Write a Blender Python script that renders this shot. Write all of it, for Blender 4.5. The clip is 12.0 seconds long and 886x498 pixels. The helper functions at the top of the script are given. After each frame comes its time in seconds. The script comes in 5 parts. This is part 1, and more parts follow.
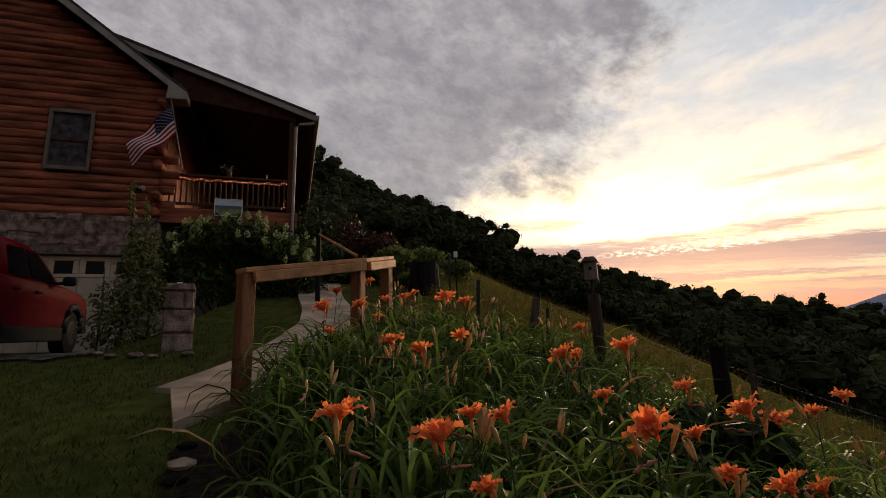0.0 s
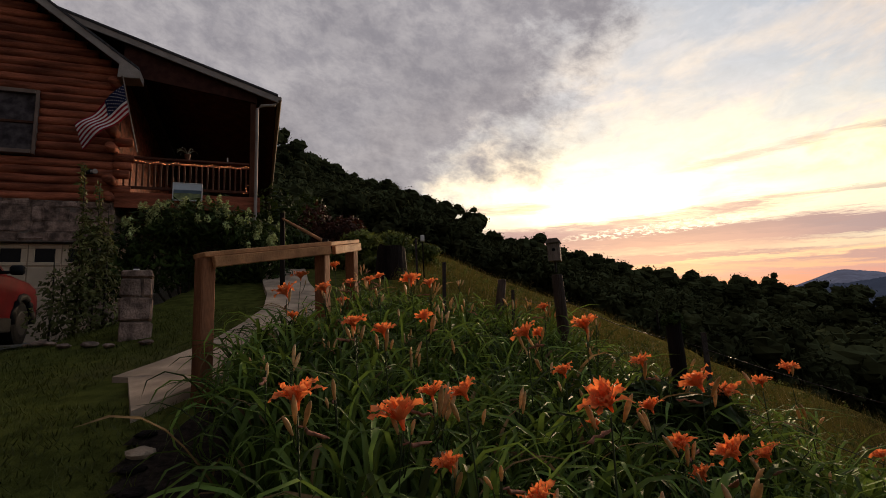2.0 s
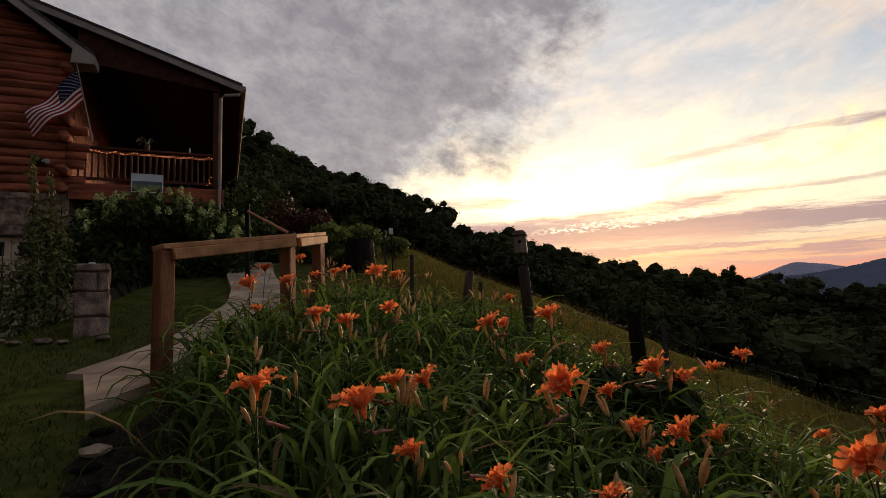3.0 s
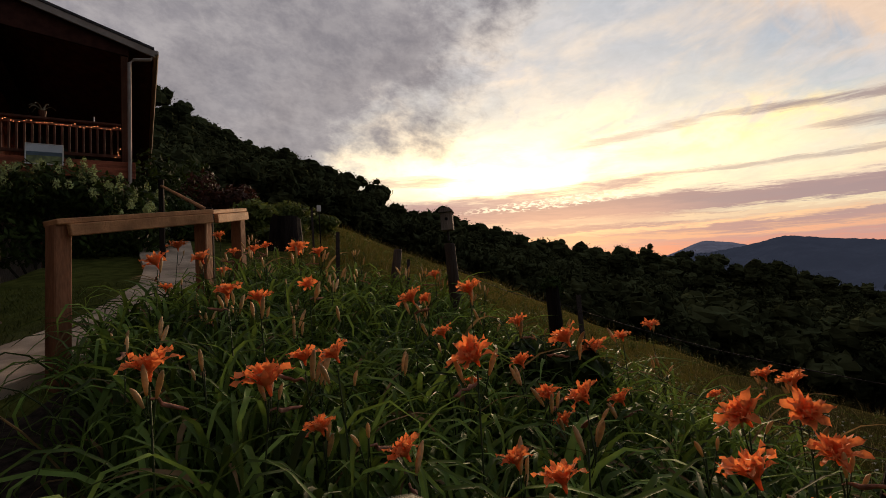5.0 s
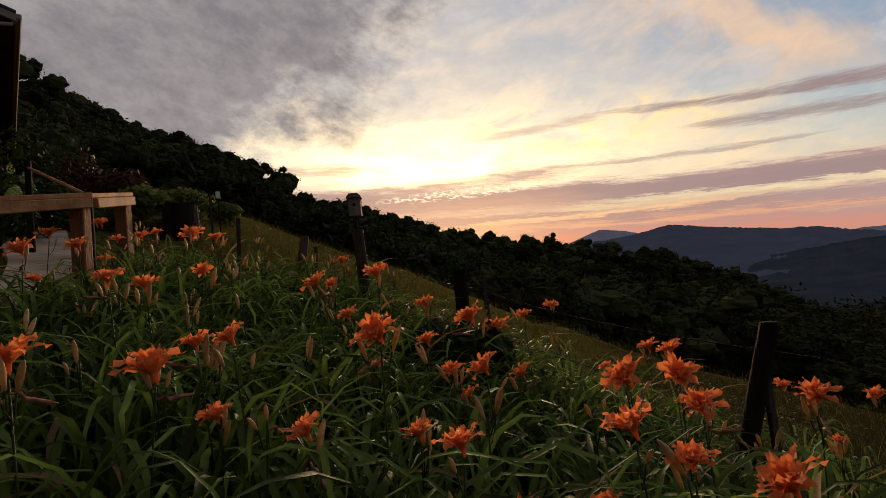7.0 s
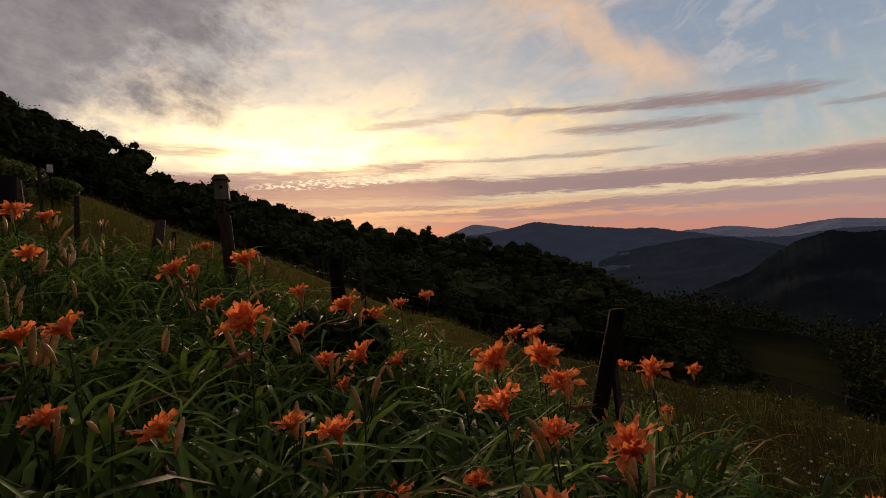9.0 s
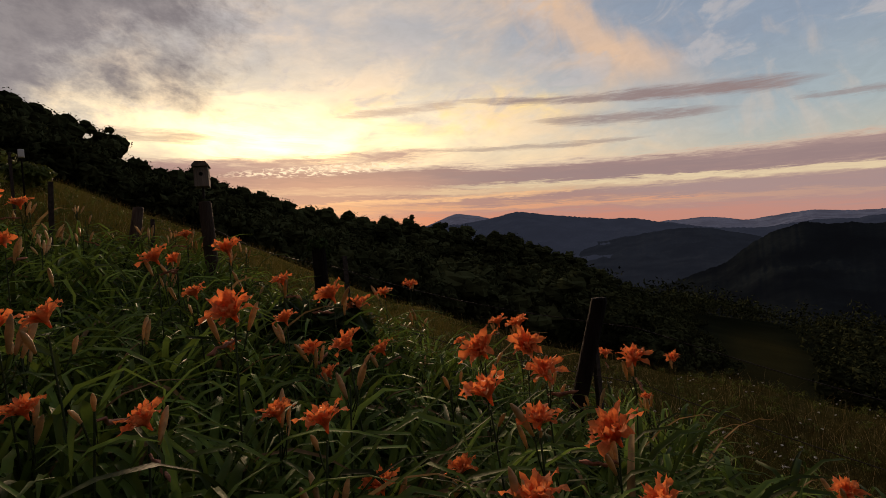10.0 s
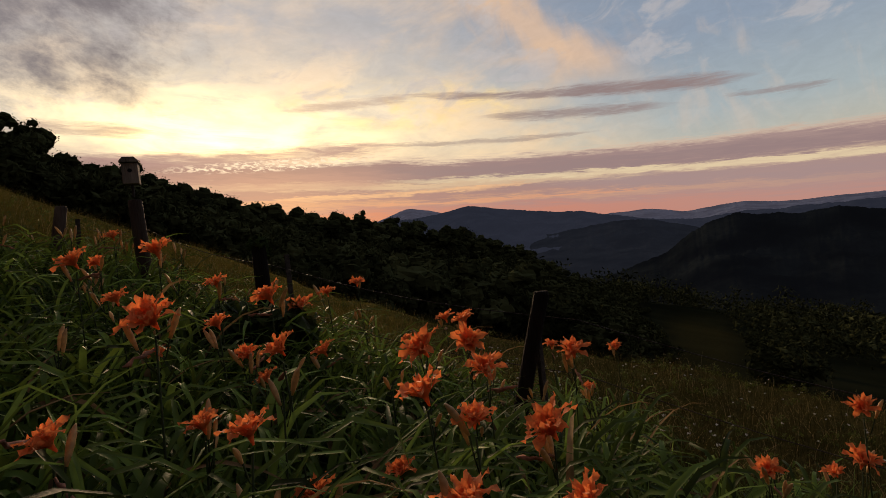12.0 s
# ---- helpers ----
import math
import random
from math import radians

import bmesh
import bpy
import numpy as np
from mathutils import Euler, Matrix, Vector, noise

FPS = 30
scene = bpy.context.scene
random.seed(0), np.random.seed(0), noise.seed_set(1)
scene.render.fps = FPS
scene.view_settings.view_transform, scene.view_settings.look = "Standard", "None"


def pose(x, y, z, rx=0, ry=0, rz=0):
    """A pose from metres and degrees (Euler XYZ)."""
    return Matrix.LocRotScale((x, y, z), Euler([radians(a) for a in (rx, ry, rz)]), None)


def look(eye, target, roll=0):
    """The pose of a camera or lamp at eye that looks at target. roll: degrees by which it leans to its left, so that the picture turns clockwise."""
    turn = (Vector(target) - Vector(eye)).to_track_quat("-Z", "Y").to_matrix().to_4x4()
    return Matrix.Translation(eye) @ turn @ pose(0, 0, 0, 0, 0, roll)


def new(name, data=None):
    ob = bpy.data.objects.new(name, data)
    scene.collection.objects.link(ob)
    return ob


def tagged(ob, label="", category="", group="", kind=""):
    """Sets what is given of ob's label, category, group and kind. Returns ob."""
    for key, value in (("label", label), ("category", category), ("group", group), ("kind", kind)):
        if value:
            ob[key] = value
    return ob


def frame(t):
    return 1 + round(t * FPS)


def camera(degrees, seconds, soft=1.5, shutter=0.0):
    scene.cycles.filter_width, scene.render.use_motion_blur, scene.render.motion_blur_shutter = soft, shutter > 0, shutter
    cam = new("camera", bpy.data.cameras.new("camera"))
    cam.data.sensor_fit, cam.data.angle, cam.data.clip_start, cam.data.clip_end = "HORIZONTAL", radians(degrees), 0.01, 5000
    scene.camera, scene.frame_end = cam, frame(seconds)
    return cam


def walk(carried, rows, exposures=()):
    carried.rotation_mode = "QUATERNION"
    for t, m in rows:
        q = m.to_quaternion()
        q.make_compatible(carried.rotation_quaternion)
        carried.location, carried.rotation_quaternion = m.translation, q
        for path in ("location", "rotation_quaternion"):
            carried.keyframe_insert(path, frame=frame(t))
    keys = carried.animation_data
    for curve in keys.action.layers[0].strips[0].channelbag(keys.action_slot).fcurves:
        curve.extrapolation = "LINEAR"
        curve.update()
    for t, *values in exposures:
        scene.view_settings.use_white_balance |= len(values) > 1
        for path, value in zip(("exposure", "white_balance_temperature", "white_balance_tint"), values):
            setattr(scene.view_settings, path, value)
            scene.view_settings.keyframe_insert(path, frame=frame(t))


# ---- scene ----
cam = camera(82.7, 12.0, 0.8)
METRES, EYE, TILT, LEAN, TURN = 0.29, 1.2, 0.0, 0.0, 0.0
ROWS = [
    (0.0, 0.0, 0.0, 0.0, 0.38, 11.89, 1.8),
    (0.5, 0.0162, -0.0006, -0.0118, 0.04, 11.35, 2.02),
    (1.0, 0.0286, -0.0082, -0.0235, -0.45, 10.88, 2.29),
    (1.5, 0.0693, 0.0031, -0.0423, -1.5, 10.53, 2.68),
    (2.0, 0.0937, 0.0245, -0.0535, -3.05, 9.97, 3.0),
    (2.5, 0.122, 0.0281, -0.0791, -4.59, 9.48, 3.3),
    (3.0, 0.1749, 0.0148, -0.113, -6.4, 9.08, 3.62),
    (5.0, 0.401, 0.0337, -0.1829, -13.85, 6.16, 4.66),
    (5.5, 0.4289, 0.0139, -0.2012, -15.71, 5.89, 4.88),
    (6.0, 0.457, 0.026, -0.2207, -17.77, 5.49, 5.11),
    (6.5, 0.4721, 0.0252, -0.2676, -20.76, 4.92, 5.61),
    (7.0, 0.476, 0.0119, -0.3142, -23.81, 4.08, 6.09),
    (7.5, 0.4911, 0.0086, -0.3286, -26.79, 3.61, 6.53),
    (9.5, 0.4444, 0.0891, -0.355, -39.66, 1.04, 5.32),
    (10.0, 0.4305, 0.0804, -0.3546, -39.9, 0.3, 5.24),
    (10.5, 0.4842, 0.0519, -0.3483, -40.44, -0.12, 5.54),
    (11.0, 0.5147, 0.0292, -0.3408, -42.15, -0.47, 5.79),
    (11.5, 0.5529, 0.0204, -0.3352, -43.75, -0.65, 6.18),
    (12.0, 0.6038, 0.0327, -0.3398, -45.33, -0.83, 6.27),
]
EXPOSURES = [(0.0, 0.52, 6800, 13), (3.0, 0.47, 6800, 13), (6.5, 0.2, 6950, 15), (9.5, -0.04, 7050, 17), (12.0, -0.09, 7050, 17)]
walk(cam, [(t, pose(0, 0, EYE, TILT, LEAN, TURN) @ pose(METRES * x, METRES * y, METRES * z, 90 + pitch, roll, yaw)) for t, x, y, z, yaw, pitch, roll in ROWS], EXPOSURES)

# ---- node helpers ----
class Nodes:
    """Brief calls for building a node tree."""

    def __init__(self, tree):
        self.tree = tree
        tree.nodes.clear()

    def add(self, kind, **values):
        n = self.tree.nodes.new(kind)
        for k, v in values.items():
            setattr(n, k, v)
        return n

    def put(self, n, slot, v):
        if isinstance(v, bpy.types.NodeSocket):
            self.tree.links.new(v, n.inputs[slot])
        elif v is not None:
            n.inputs[slot].default_value = v

    def math(self, op, a, b=None, c=None, clamp=False):
        n = self.add("ShaderNodeMath", operation=op, use_clamp=clamp)
        for i, v in enumerate((a, b, c)):
            self.put(n, i, v)
        return n.outputs[0]

    def mix(self, fac, a, b, blend="MIX"):
        n = self.add("ShaderNodeMix", data_type="RGBA", blend_type=blend)
        for slot, v in ((0, fac), (6, a), (7, b)):
            if isinstance(v, (tuple, list)) and len(v) == 3:
                v = (*v, 1)
            self.put(n, slot, v)
        return n.outputs[2]

    def ramp(self, fac, stops, mode="LINEAR"):
        n = self.add("ShaderNodeValToRGB")
        n.color_ramp.interpolation = mode
        e = n.color_ramp.elements
        while len(e) < len(stops):
            e.new(0.5)
        for s, (p, col) in zip(e, stops):
            s.position = p
            s.color = (col, col, col, 1) if isinstance(col, (int, float)) else (*col, 1)
        self.put(n, 0, fac)
        return n.outputs[0]

    def span(self, v, a, b, smooth=True):
        n = self.add("ShaderNodeMapRange", interpolation_type="SMOOTHSTEP" if smooth else "LINEAR")
        for i, q in enumerate((v, a, b, 0.0, 1.0)):
            self.put(n, i, q)
        return n.outputs[0]

    def noise(self, vec, scale, detail=4.0, rough=0.55, warp=0.0):
        n = self.add("ShaderNodeTexNoise")
        for k, v in (("Vector", vec), ("Scale", scale), ("Detail", detail), ("Roughness", rough), ("Distortion", warp)):
            self.put(n, k, v)
        return n.outputs[0]

    def join(self, x, y, z=0.0):
        n = self.add("ShaderNodeCombineXYZ")
        for i, v in enumerate((x, y, z)):
            self.put(n, i, v)
        return n.outputs[0]


# ---- sky and sun ----
SUN_AZ, SUN_EL = 26.0, 6.0
world = bpy.data.worlds.new("dusk_sky")
scene.world = world
world.use_nodes = True
w = Nodes(world.node_tree)
sky = w.add("ShaderNodeTexSky", sky_type="NISHITA", sun_disc=False, sun_elevation=radians(SUN_EL), sun_rotation=radians(SUN_AZ), air_density=1.2, dust_density=2.0)
coord = w.add("ShaderNodeTexCoord")
way = w.add("ShaderNodeSeparateXYZ")
w.put(way, 0, coord.outputs["Generated"])
DEG = 57.29578
az = w.math("MULTIPLY", w.math("ARCTAN2", way.outputs[0], way.outputs[1]), DEG)
el = w.math("MULTIPLY", w.math("ARCSINE", way.outputs[2]), DEG)
# the clear sky behind the clouds: pale by the sun, blue away from it
slant = w.math("ADD", el, w.math("MULTIPLY", az, 0.068))
pale = w.ramp(w.math("DIVIDE", el, 50.0), [(0.0, (0.80, 0.42, 0.26)), (0.16, (0.80, 0.66, 0.44)), (0.30, (0.64, 0.62, 0.55)), (0.50, (0.46, 0.48, 0.50)), (1.0, (0.30, 0.33, 0.38))])
cool = w.ramp(w.math("DIVIDE", el, 50.0), [(0.0, (0.55, 0.36, 0.28)), (0.10, (0.52, 0.52, 0.42)), (0.20, (0.36, 0.46, 0.50)), (0.36, (0.25, 0.34, 0.45)), (1.0, (0.16, 0.22, 0.33))])
clear = w.mix(w.span(w.math("ADD", az, w.math("MULTIPLY", el, 0.7)), 48.0, 82.0), pale, cool)
# peach and cream veils
flow = w.join(w.math("MULTIPLY", az, 0.055), w.math("MULTIPLY", w.math("ADD", el, w.math("MULTIPLY", az, -0.03)), 0.12), 3.0)
veil = w.noise(flow, 1.6, 7.0, 0.56, 0.35)
peach = w.mix(w.span(az, 30.0, 62.0), (0.86, 0.72, 0.55), (0.70, 0.52, 0.36))
warm = w.mix(w.math("MULTIPLY", w.math("MULTIPLY", w.span(veil, 0.40, 0.68), w.span(az, 74.0, 52.0)), w.math("MULTIPLY", w.span(el, 36.0, 20.0), 0.8)), clear, peach)
# a tall peach plume that leans down to the right
wisp = w.noise(w.join(w.math("MULTIPLY", az, 0.09), w.math("MULTIPLY", w.math("ADD", el, w.math("MULTIPLY", az, 0.75)), 0.05), 5.0), 2.6, 6.0, 0.6, 0.5)
plume_off = w.math("ADD", w.math("SUBTRACT", az, 58.5), w.math("ADD", w.math("MULTIPLY", w.math("SUBTRACT", el, 20.5), 1.25), w.math("MULTIPLY", w.math("SUBTRACT", wisp, 0.5), 9.0)))
plume = w.math("MULTIPLY", w.span(w.math("ABSOLUTE", plume_off), 6.0, 0.5), w.math("MULTIPLY", w.span(el, 13.0, 18.0), w.span(el, 34.0, 24.0)))
warm = w.mix(w.math("MULTIPLY", plume, 0.68), warm, (0.80, 0.56, 0.36))
wisps = w.math("MULTIPLY", w.span(wisp, 0.52, 0.70), w.span(az, 60.0, 72.0))
warm = w.mix(w.math("MULTIPLY", wisps, 0.35), warm, (0.66, 0.56, 0.47))
# the glow above the sunken sun, broken by cloud
gx = w.math("DIVIDE", w.math("SUBTRACT", az, 22.5), 31.0)
gy = w.math("DIVIDE", w.math("SUBTRACT", w.math("ADD", slant, w.math("MULTIPLY", w.math("SUBTRACT", veil, 0.5), 11.0)), 15.4), 6.6)
gd = w.math("SQRT", w.math("ADD", w.math("MULTIPLY", gx, gx), w.math("MULTIPLY", gy, gy)))
feather = w.noise(w.join(w.math("MULTIPLY", az, 0.075), w.math("MULTIPLY", slant, 0.30), 11.0), 1.7, 8.0, 0.62, 0.7)
glow = w.math("POWER", w.math("SUBTRACT", 1.0, w.span(gd, 0.0, 1.0, False)), 2.4)
glow = w.math("MULTIPLY", glow, w.math("ADD", 0.30, w.math("MULTIPLY", w.span(feather, 0.30, 0.62), 0.85)))
halo = w.math("MULTIPLY", w.span(gd, 1.7, 0.2), w.span(veil, 0.30, 0.66))
lit = w.mix(halo, warm, (0.42, 0.33, 0.12), "ADD")
hx = w.math("DIVIDE", w.math("SUBTRACT", az, 43.0), 18.0)
hy = w.math("DIVIDE", w.math("SUBTRACT", slant, 18.2), 3.4)
patchy = w.math("MULTIPLY", w.span(w.math("ADD", w.math("MULTIPLY", hx, hx), w.math("MULTIPLY", hy, hy)), 1.0, 0.0), w.math("MULTIPLY", w.span(w.noise(flow, 3.0, 6.0, 0.6, 0.5), 0.40, 0.74), 0.9))
lit = w.mix(patchy, lit, (1.02, 0.79, 0.34))
# thin grey-blue gaps and fine ribbing through the lit cloud
gaps = w.noise(w.join(w.math("MULTIPLY", az, 0.085), w.math("MULTIPLY", w.math("ADD", el, w.math("MULTIPLY", az, -0.12)), 0.16), 21.0), 1.9, 7.0, 0.6, 0.6)
lit = w.mix(w.math("MULTIPLY", w.math("MULTIPLY", w.span(gaps, 0.52, 0.66), w.span(el, 12.5, 16.0)), 0.55), lit, (0.52, 0.52, 0.53))
ribs = w.math("ADD", 0.88, w.math("MULTIPLY", w.noise(flow, 9.0, 6.0, 0.68, 0.8), 0.24))
lit = w.mix(1.0, lit, w.join(ribs, ribs, ribs), "MULTIPLY")
lit = w.mix(glow, lit, (2.0, 1.50, 0.50), "ADD")
# grey cloud sheet on the left and overhead, mottled
mot = w.join(w.math("MULTIPLY", az, 0.075), w.math("MULTIPLY", w.math("ADD", el, w.math("MULTIPLY", az, 0.15)), 0.115), 7.0)
fine = w.noise(mot, 4.6, 7.0, 0.68, 0.15)
large = w.noise(mot, 1.3, 3.0, 0.5)
grey = w.mix(w.span(fine, 0.30, 0.72), (0.212, 0.206, 0.229), (0.322, 0.311, 0.325))
grey = w.mix(w.span(large, 0.35, 0.65), w.mix(1.0, grey, (0.78, 0.78, 0.80), "MULTIPLY"), grey)
edge = w.math("ADD", w.math("ADD", az, w.math("MULTIPLY", el, -0.95)), w.math("ADD", w.math("MULTIPLY", w.math("SUBTRACT", large, 0.5), 34.0), w.math("MULTIPLY", w.math("SUBTRACT", fine, 0.5), 22.0)))
sheet = w.span(edge, 2.0, -15.0)
cover = w.mix(w.math("MULTIPLY", sheet, 0.97), lit, grey)
# long level bands low over the rim: mauve, with lit gaps between
low = w.join(w.math("MULTIPLY", az, 0.05), w.math("MULTIPLY", slant, 0.55), 1.0)
shift = w.math("MULTIPLY", w.math("SUBTRACT", w.noise(low, 1.1, 7.0, 0.62, 0.4), 0.5), 2.2)
ripple = w.math("ADD", w.math("MULTIPLY", w.math("SUBTRACT", w.noise(low, 6.0, 5.0, 0.6, 0.6), 0.5), 1.6), w.math("MULTIPLY", w.math("SUBTRACT", w.noise(low, 22.0, 4.0, 0.65, 0.8), 0.5), 0.7))
bend = w.math("ADD", w.math("ADD", slant, shift), ripple)
belt = w.ramp(w.math("DIVIDE", bend, 20.0), [(0.10, (0.42, 0.20, 0.17)), (0.24, (0.60, 0.215, 0.14)), (0.32, (0.55, 0.225, 0.175)), (0.355, (0.42, 0.235, 0.225)), (0.385, (0.58, 0.33, 0.22)), (0.41, (0.37, 0.225, 0.22)), (0.445, (0.33, 0.215, 0.22)), (0.468, (0.60, 0.46, 0.32)), (0.492, (0.64, 0.49, 0.33)), (0.512, (0.32, 0.205, 0.21)), (0.55, (0.265, 0.18, 0.195)), (0.59, (0.32, 0.22, 0.225)), (0.615, (0.7, 0.58, 0.44)), (0.66, (0.8, 0.70, 0.54))])
belt = w.mix(w.span(az, 40.0, 85.0), belt, w.mix(0.5, belt, (0.43, 0.33, 0.315)))
low_mask = w.math("MULTIPLY", w.span(bend, 12.9, 12.1), w.span(az, 3.0, 12.0))
out = w.mix(low_mask, cover, belt)


streaky = w.noise(w.join(w.math("MULTIPLY", az, 0.11), w.math("MULTIPLY", slant, 0.9), 4.0), 2.2, 6.0, 0.65, 0.6)


# single streaks of cloud, dark or lit from below
def cloud_streak(below, a0, a1, h0, h1, thick, amount, colour=(0.27, 0.21, 0.215), ragged=0.5):
    mid = w.math("DIVIDE", w.math("SUBTRACT", az, (a0 + a1) / 2), (a1 - a0) / 2)
    ends = w.span(w.math("ABSOLUTE", mid), 1.0, 0.5)
    line = w.math("ADD", (h0 + h1) / 2, w.math("MULTIPLY", mid, (h1 - h0) / 2))
    wander = w.math("ADD", w.math("MULTIPLY", shift, 0.3), w.math("MULTIPLY", ripple, ragged))
    off = w.math("ABSOLUTE", w.math("SUBTRACT", w.math("ADD", slant, wander), line))
    body = w.span(w.math("DIVIDE", off, w.math("ADD", w.math("MULTIPLY", ends, thick), 0.02)), 1.0, 0.25)
    grain = w.math("ADD", 0.45, w.math("MULTIPLY", w.span(streaky, 0.30, 0.60), 0.55))
    return w.mix(w.math("MULTIPLY", w.math("MULTIPLY", ends, body), w.math("MULTIPLY", grain, amount)), below, colour)


MAUVE, CREAM_LIGHT, AMBER = (0.38, 0.25, 0.25), (0.76, 0.66, 0.44), (0.80, 0.50, 0.28)
out = cloud_streak(out, 5, 46, 11.2, 14.3, 1.15, 0.9, MAUVE, 0.8)
out = cloud_streak(out, 20, 110, 10.7, 10.9, 1.2, 0.95, (0.29, 0.215, 0.23), 1.1)
out = cloud_streak(out, 6, 46, 9.9, 10.6, 1.6, 0.8, (0.43, 0.265, 0.24), 0.8)
out = cloud_streak(out, 33, 100, 10.25, 9.4, 0.42, 0.85, CREAM_LIGHT, 0.8)
out = cloud_streak(out, 52, 112, 9.0, 7.6, 1.0, 0.75, (0.36, 0.27, 0.28), 0.9)
out = cloud_streak(out, 22, 60, 8.0, 9.4, 0.34, 0.9, AMBER, 0.7)
out = cloud_streak(out, 30, 74, 7.4, 7.9, 0.22, 0.7, (0.70, 0.34, 0.21), 0.7)
# small bright flecks where the upper bands part
fleck = w.noise(w.join(w.math("MULTIPLY", az, 0.9), w.math("MULTIPLY", slant, 2.6), 2.0), 1.5, 3.0, 0.6, 0.6)
fx = w.math("DIVIDE", w.math("SUBTRACT", az, 28.0), 13.0)
fy = w.math("DIVIDE", w.math("SUBTRACT", slant, w.math("ADD", 12.0, w.math("MULTIPLY", w.math("SUBTRACT", az, 28.0), 0.075))), 0.75)
where = w.span(w.math("ADD", w.math("MULTIPLY", fx, fx), w.math("MULTIPLY", fy, fy)), 1.0, 0.2)
out = w.mix(w.math("MULTIPLY", where, w.span(fleck, 0.47, 0.60)), out, (0.92, 0.80, 0.60))
out = cloud_streak(out, 40, 80, 19.55, 17.6, 0.6, 0.85)
out = cloud_streak(out, 57, 80, 18.8, 17.6, 0.95, 0.85)
out = cloud_streak(out, 49, 73, 16.8, 16.1, 0.7, 0.8)
out = cloud_streak(out, 28, 46, 17.5, 19.5, 0.65, 0.6, (0.42, 0.31, 0.27))
out = cloud_streak(out, 36, 66, 13.95, 14.25, 0.34, 0.6)
out = cloud_streak(out, 75, 85, 16.2, 15.95, 0.35, 0.6)
out = cloud_streak(out, 4, 18, 14.5, 14.8, 0.8, 0.7, (0.40, 0.29, 0.24))
# the sky darkens away from the sunset
toward = w.math("ADD", w.math("MULTIPLY", way.outputs[0], math.sin(radians(SUN_AZ))), w.math("MULTIPLY", way.outputs[1], math.cos(radians(SUN_AZ))))
out = w.mix(w.span(toward, 0.15, -0.7), out, w.mix(1.0, out, (0.41, 0.365, 0.37), "MULTIPLY"))
# below the horizon: dusky ground
out = w.mix(w.span(el, -1.0, -6.0), out, (0.05, 0.05, 0.06))
night = w.mix(1.0, out, w.mix(0.006, (0, 0, 0), sky.outputs[0], "ADD"), "ADD")
bg = w.add("ShaderNodeBackground")
w.put(bg, 0, night)
w.put(bg, 1, 1.0)
wo = w.add("ShaderNodeOutputWorld")
w.tree.links.new(bg.outputs[0], wo.inputs[0])

sun = bpy.data.lights.new("sun", "SUN")
sun.energy, sun.angle, sun.color = 2.8, radians(16), (1.0, 0.72, 0.45)
sun_ob = new("sun", sun)
sa, se = radians(SUN_AZ), radians(SUN_EL + 8)
sun_ob.matrix_world = look((math.sin(sa) * math.cos(se) * 100, math.cos(sa) * math.cos(se) * 100, math.sin(se) * 100), (0, 0, 0))


# ---- materials ----
def material(name, base, rough=0.8, metal=0.0, spread=0.25, scale=6.0, fine=60.0, bump=0.3, emit=None, power=0.0, trans=0.0, random_each=0.0, stretch=(1, 1, 1), tint=None, spec=None):
    """A surface: base colour varied at two scales, with relief."""
    m = bpy.data.materials.new(name)
    m.use_nodes = True
    k = Nodes(m.node_tree)
    b = k.add("ShaderNodeBsdfPrincipled")
    o = k.add("ShaderNodeOutputMaterial")
    k.tree.links.new(b.outputs[0], o.inputs[0])
    tc = k.add("ShaderNodeTexCoord").outputs["Object"]
    mp = k.add("ShaderNodeMapping")
    k.put(mp, 0, tc)
    mp.inputs["Scale"].default_value = stretch
    v = mp.outputs[0]
    big, small = k.noise(v, scale, 4.0), k.noise(v, fine, 3.0)
    lo = tuple(max(0, q * (1 - spread * 1.4)) for q in base)
    hi = tint or tuple(min(1, q * (1 + spread)) for q in base)
    col = k.mix(k.span(big, 0.3, 0.7), lo, hi)
    col = k.mix(k.math("MULTIPLY", k.span(small, 0.35, 0.7), 0.5), col, tuple(q * (1 - spread) for q in base))
    if random_each:
        rnd = k.add("ShaderNodeObjectInfo").outputs["Random"]
        isl = k.add("ShaderNodeNewGeometry").outputs["Random Per Island"]
        r = k.math("FRACT", k.math("ADD", rnd, isl))
        g = k.math("ADD", k.math("MULTIPLY", r, 2 * random_each), 1 - random_each)
        col = k.mix(1.0, col, k.join(g, g, g), "MULTIPLY")
    k.put(b, "Base Color", col)
    k.put(b, "Roughness", k.math("ADD", k.math("MULTIPLY", small, 0.2), rough - 0.1, clamp=True))
    b.inputs["Metallic"].default_value = metal
    if spec is None and rough > 0.5 and metal < 0.3:
        spec = 0.08
    if spec is not None:
        b.inputs["Specular IOR Level"].default_value = spec
    if trans:
        b.inputs["Subsurface Weight"].default_value = 0.0
        t = k.add("ShaderNodeBsdfTranslucent")
        k.put(t, 0, col)
        ms = k.add("ShaderNodeMixShader")
        k.put(ms, 0, trans)
        k.tree.links.new(b.outputs[0], ms.inputs[1])
        k.tree.links.new(t.outputs[0], ms.inputs[2])
        k.tree.links.new(ms.outputs[0], o.inputs[0])
    if bump:
        bp = k.add("ShaderNodeBump")
        k.put(bp, "Strength", bump)
        k.put(bp, "Distance", 0.02)
        k.put(bp, "Height", k.math("ADD", small, k.math("MULTIPLY", big, 0.6)))
        k.put(b, "Normal", bp.outputs[0])
    if emit:
        b.inputs["Emission Color"].default_value = (*emit, 1)
        b.inputs["Emission Strength"].default_value = power
    return m


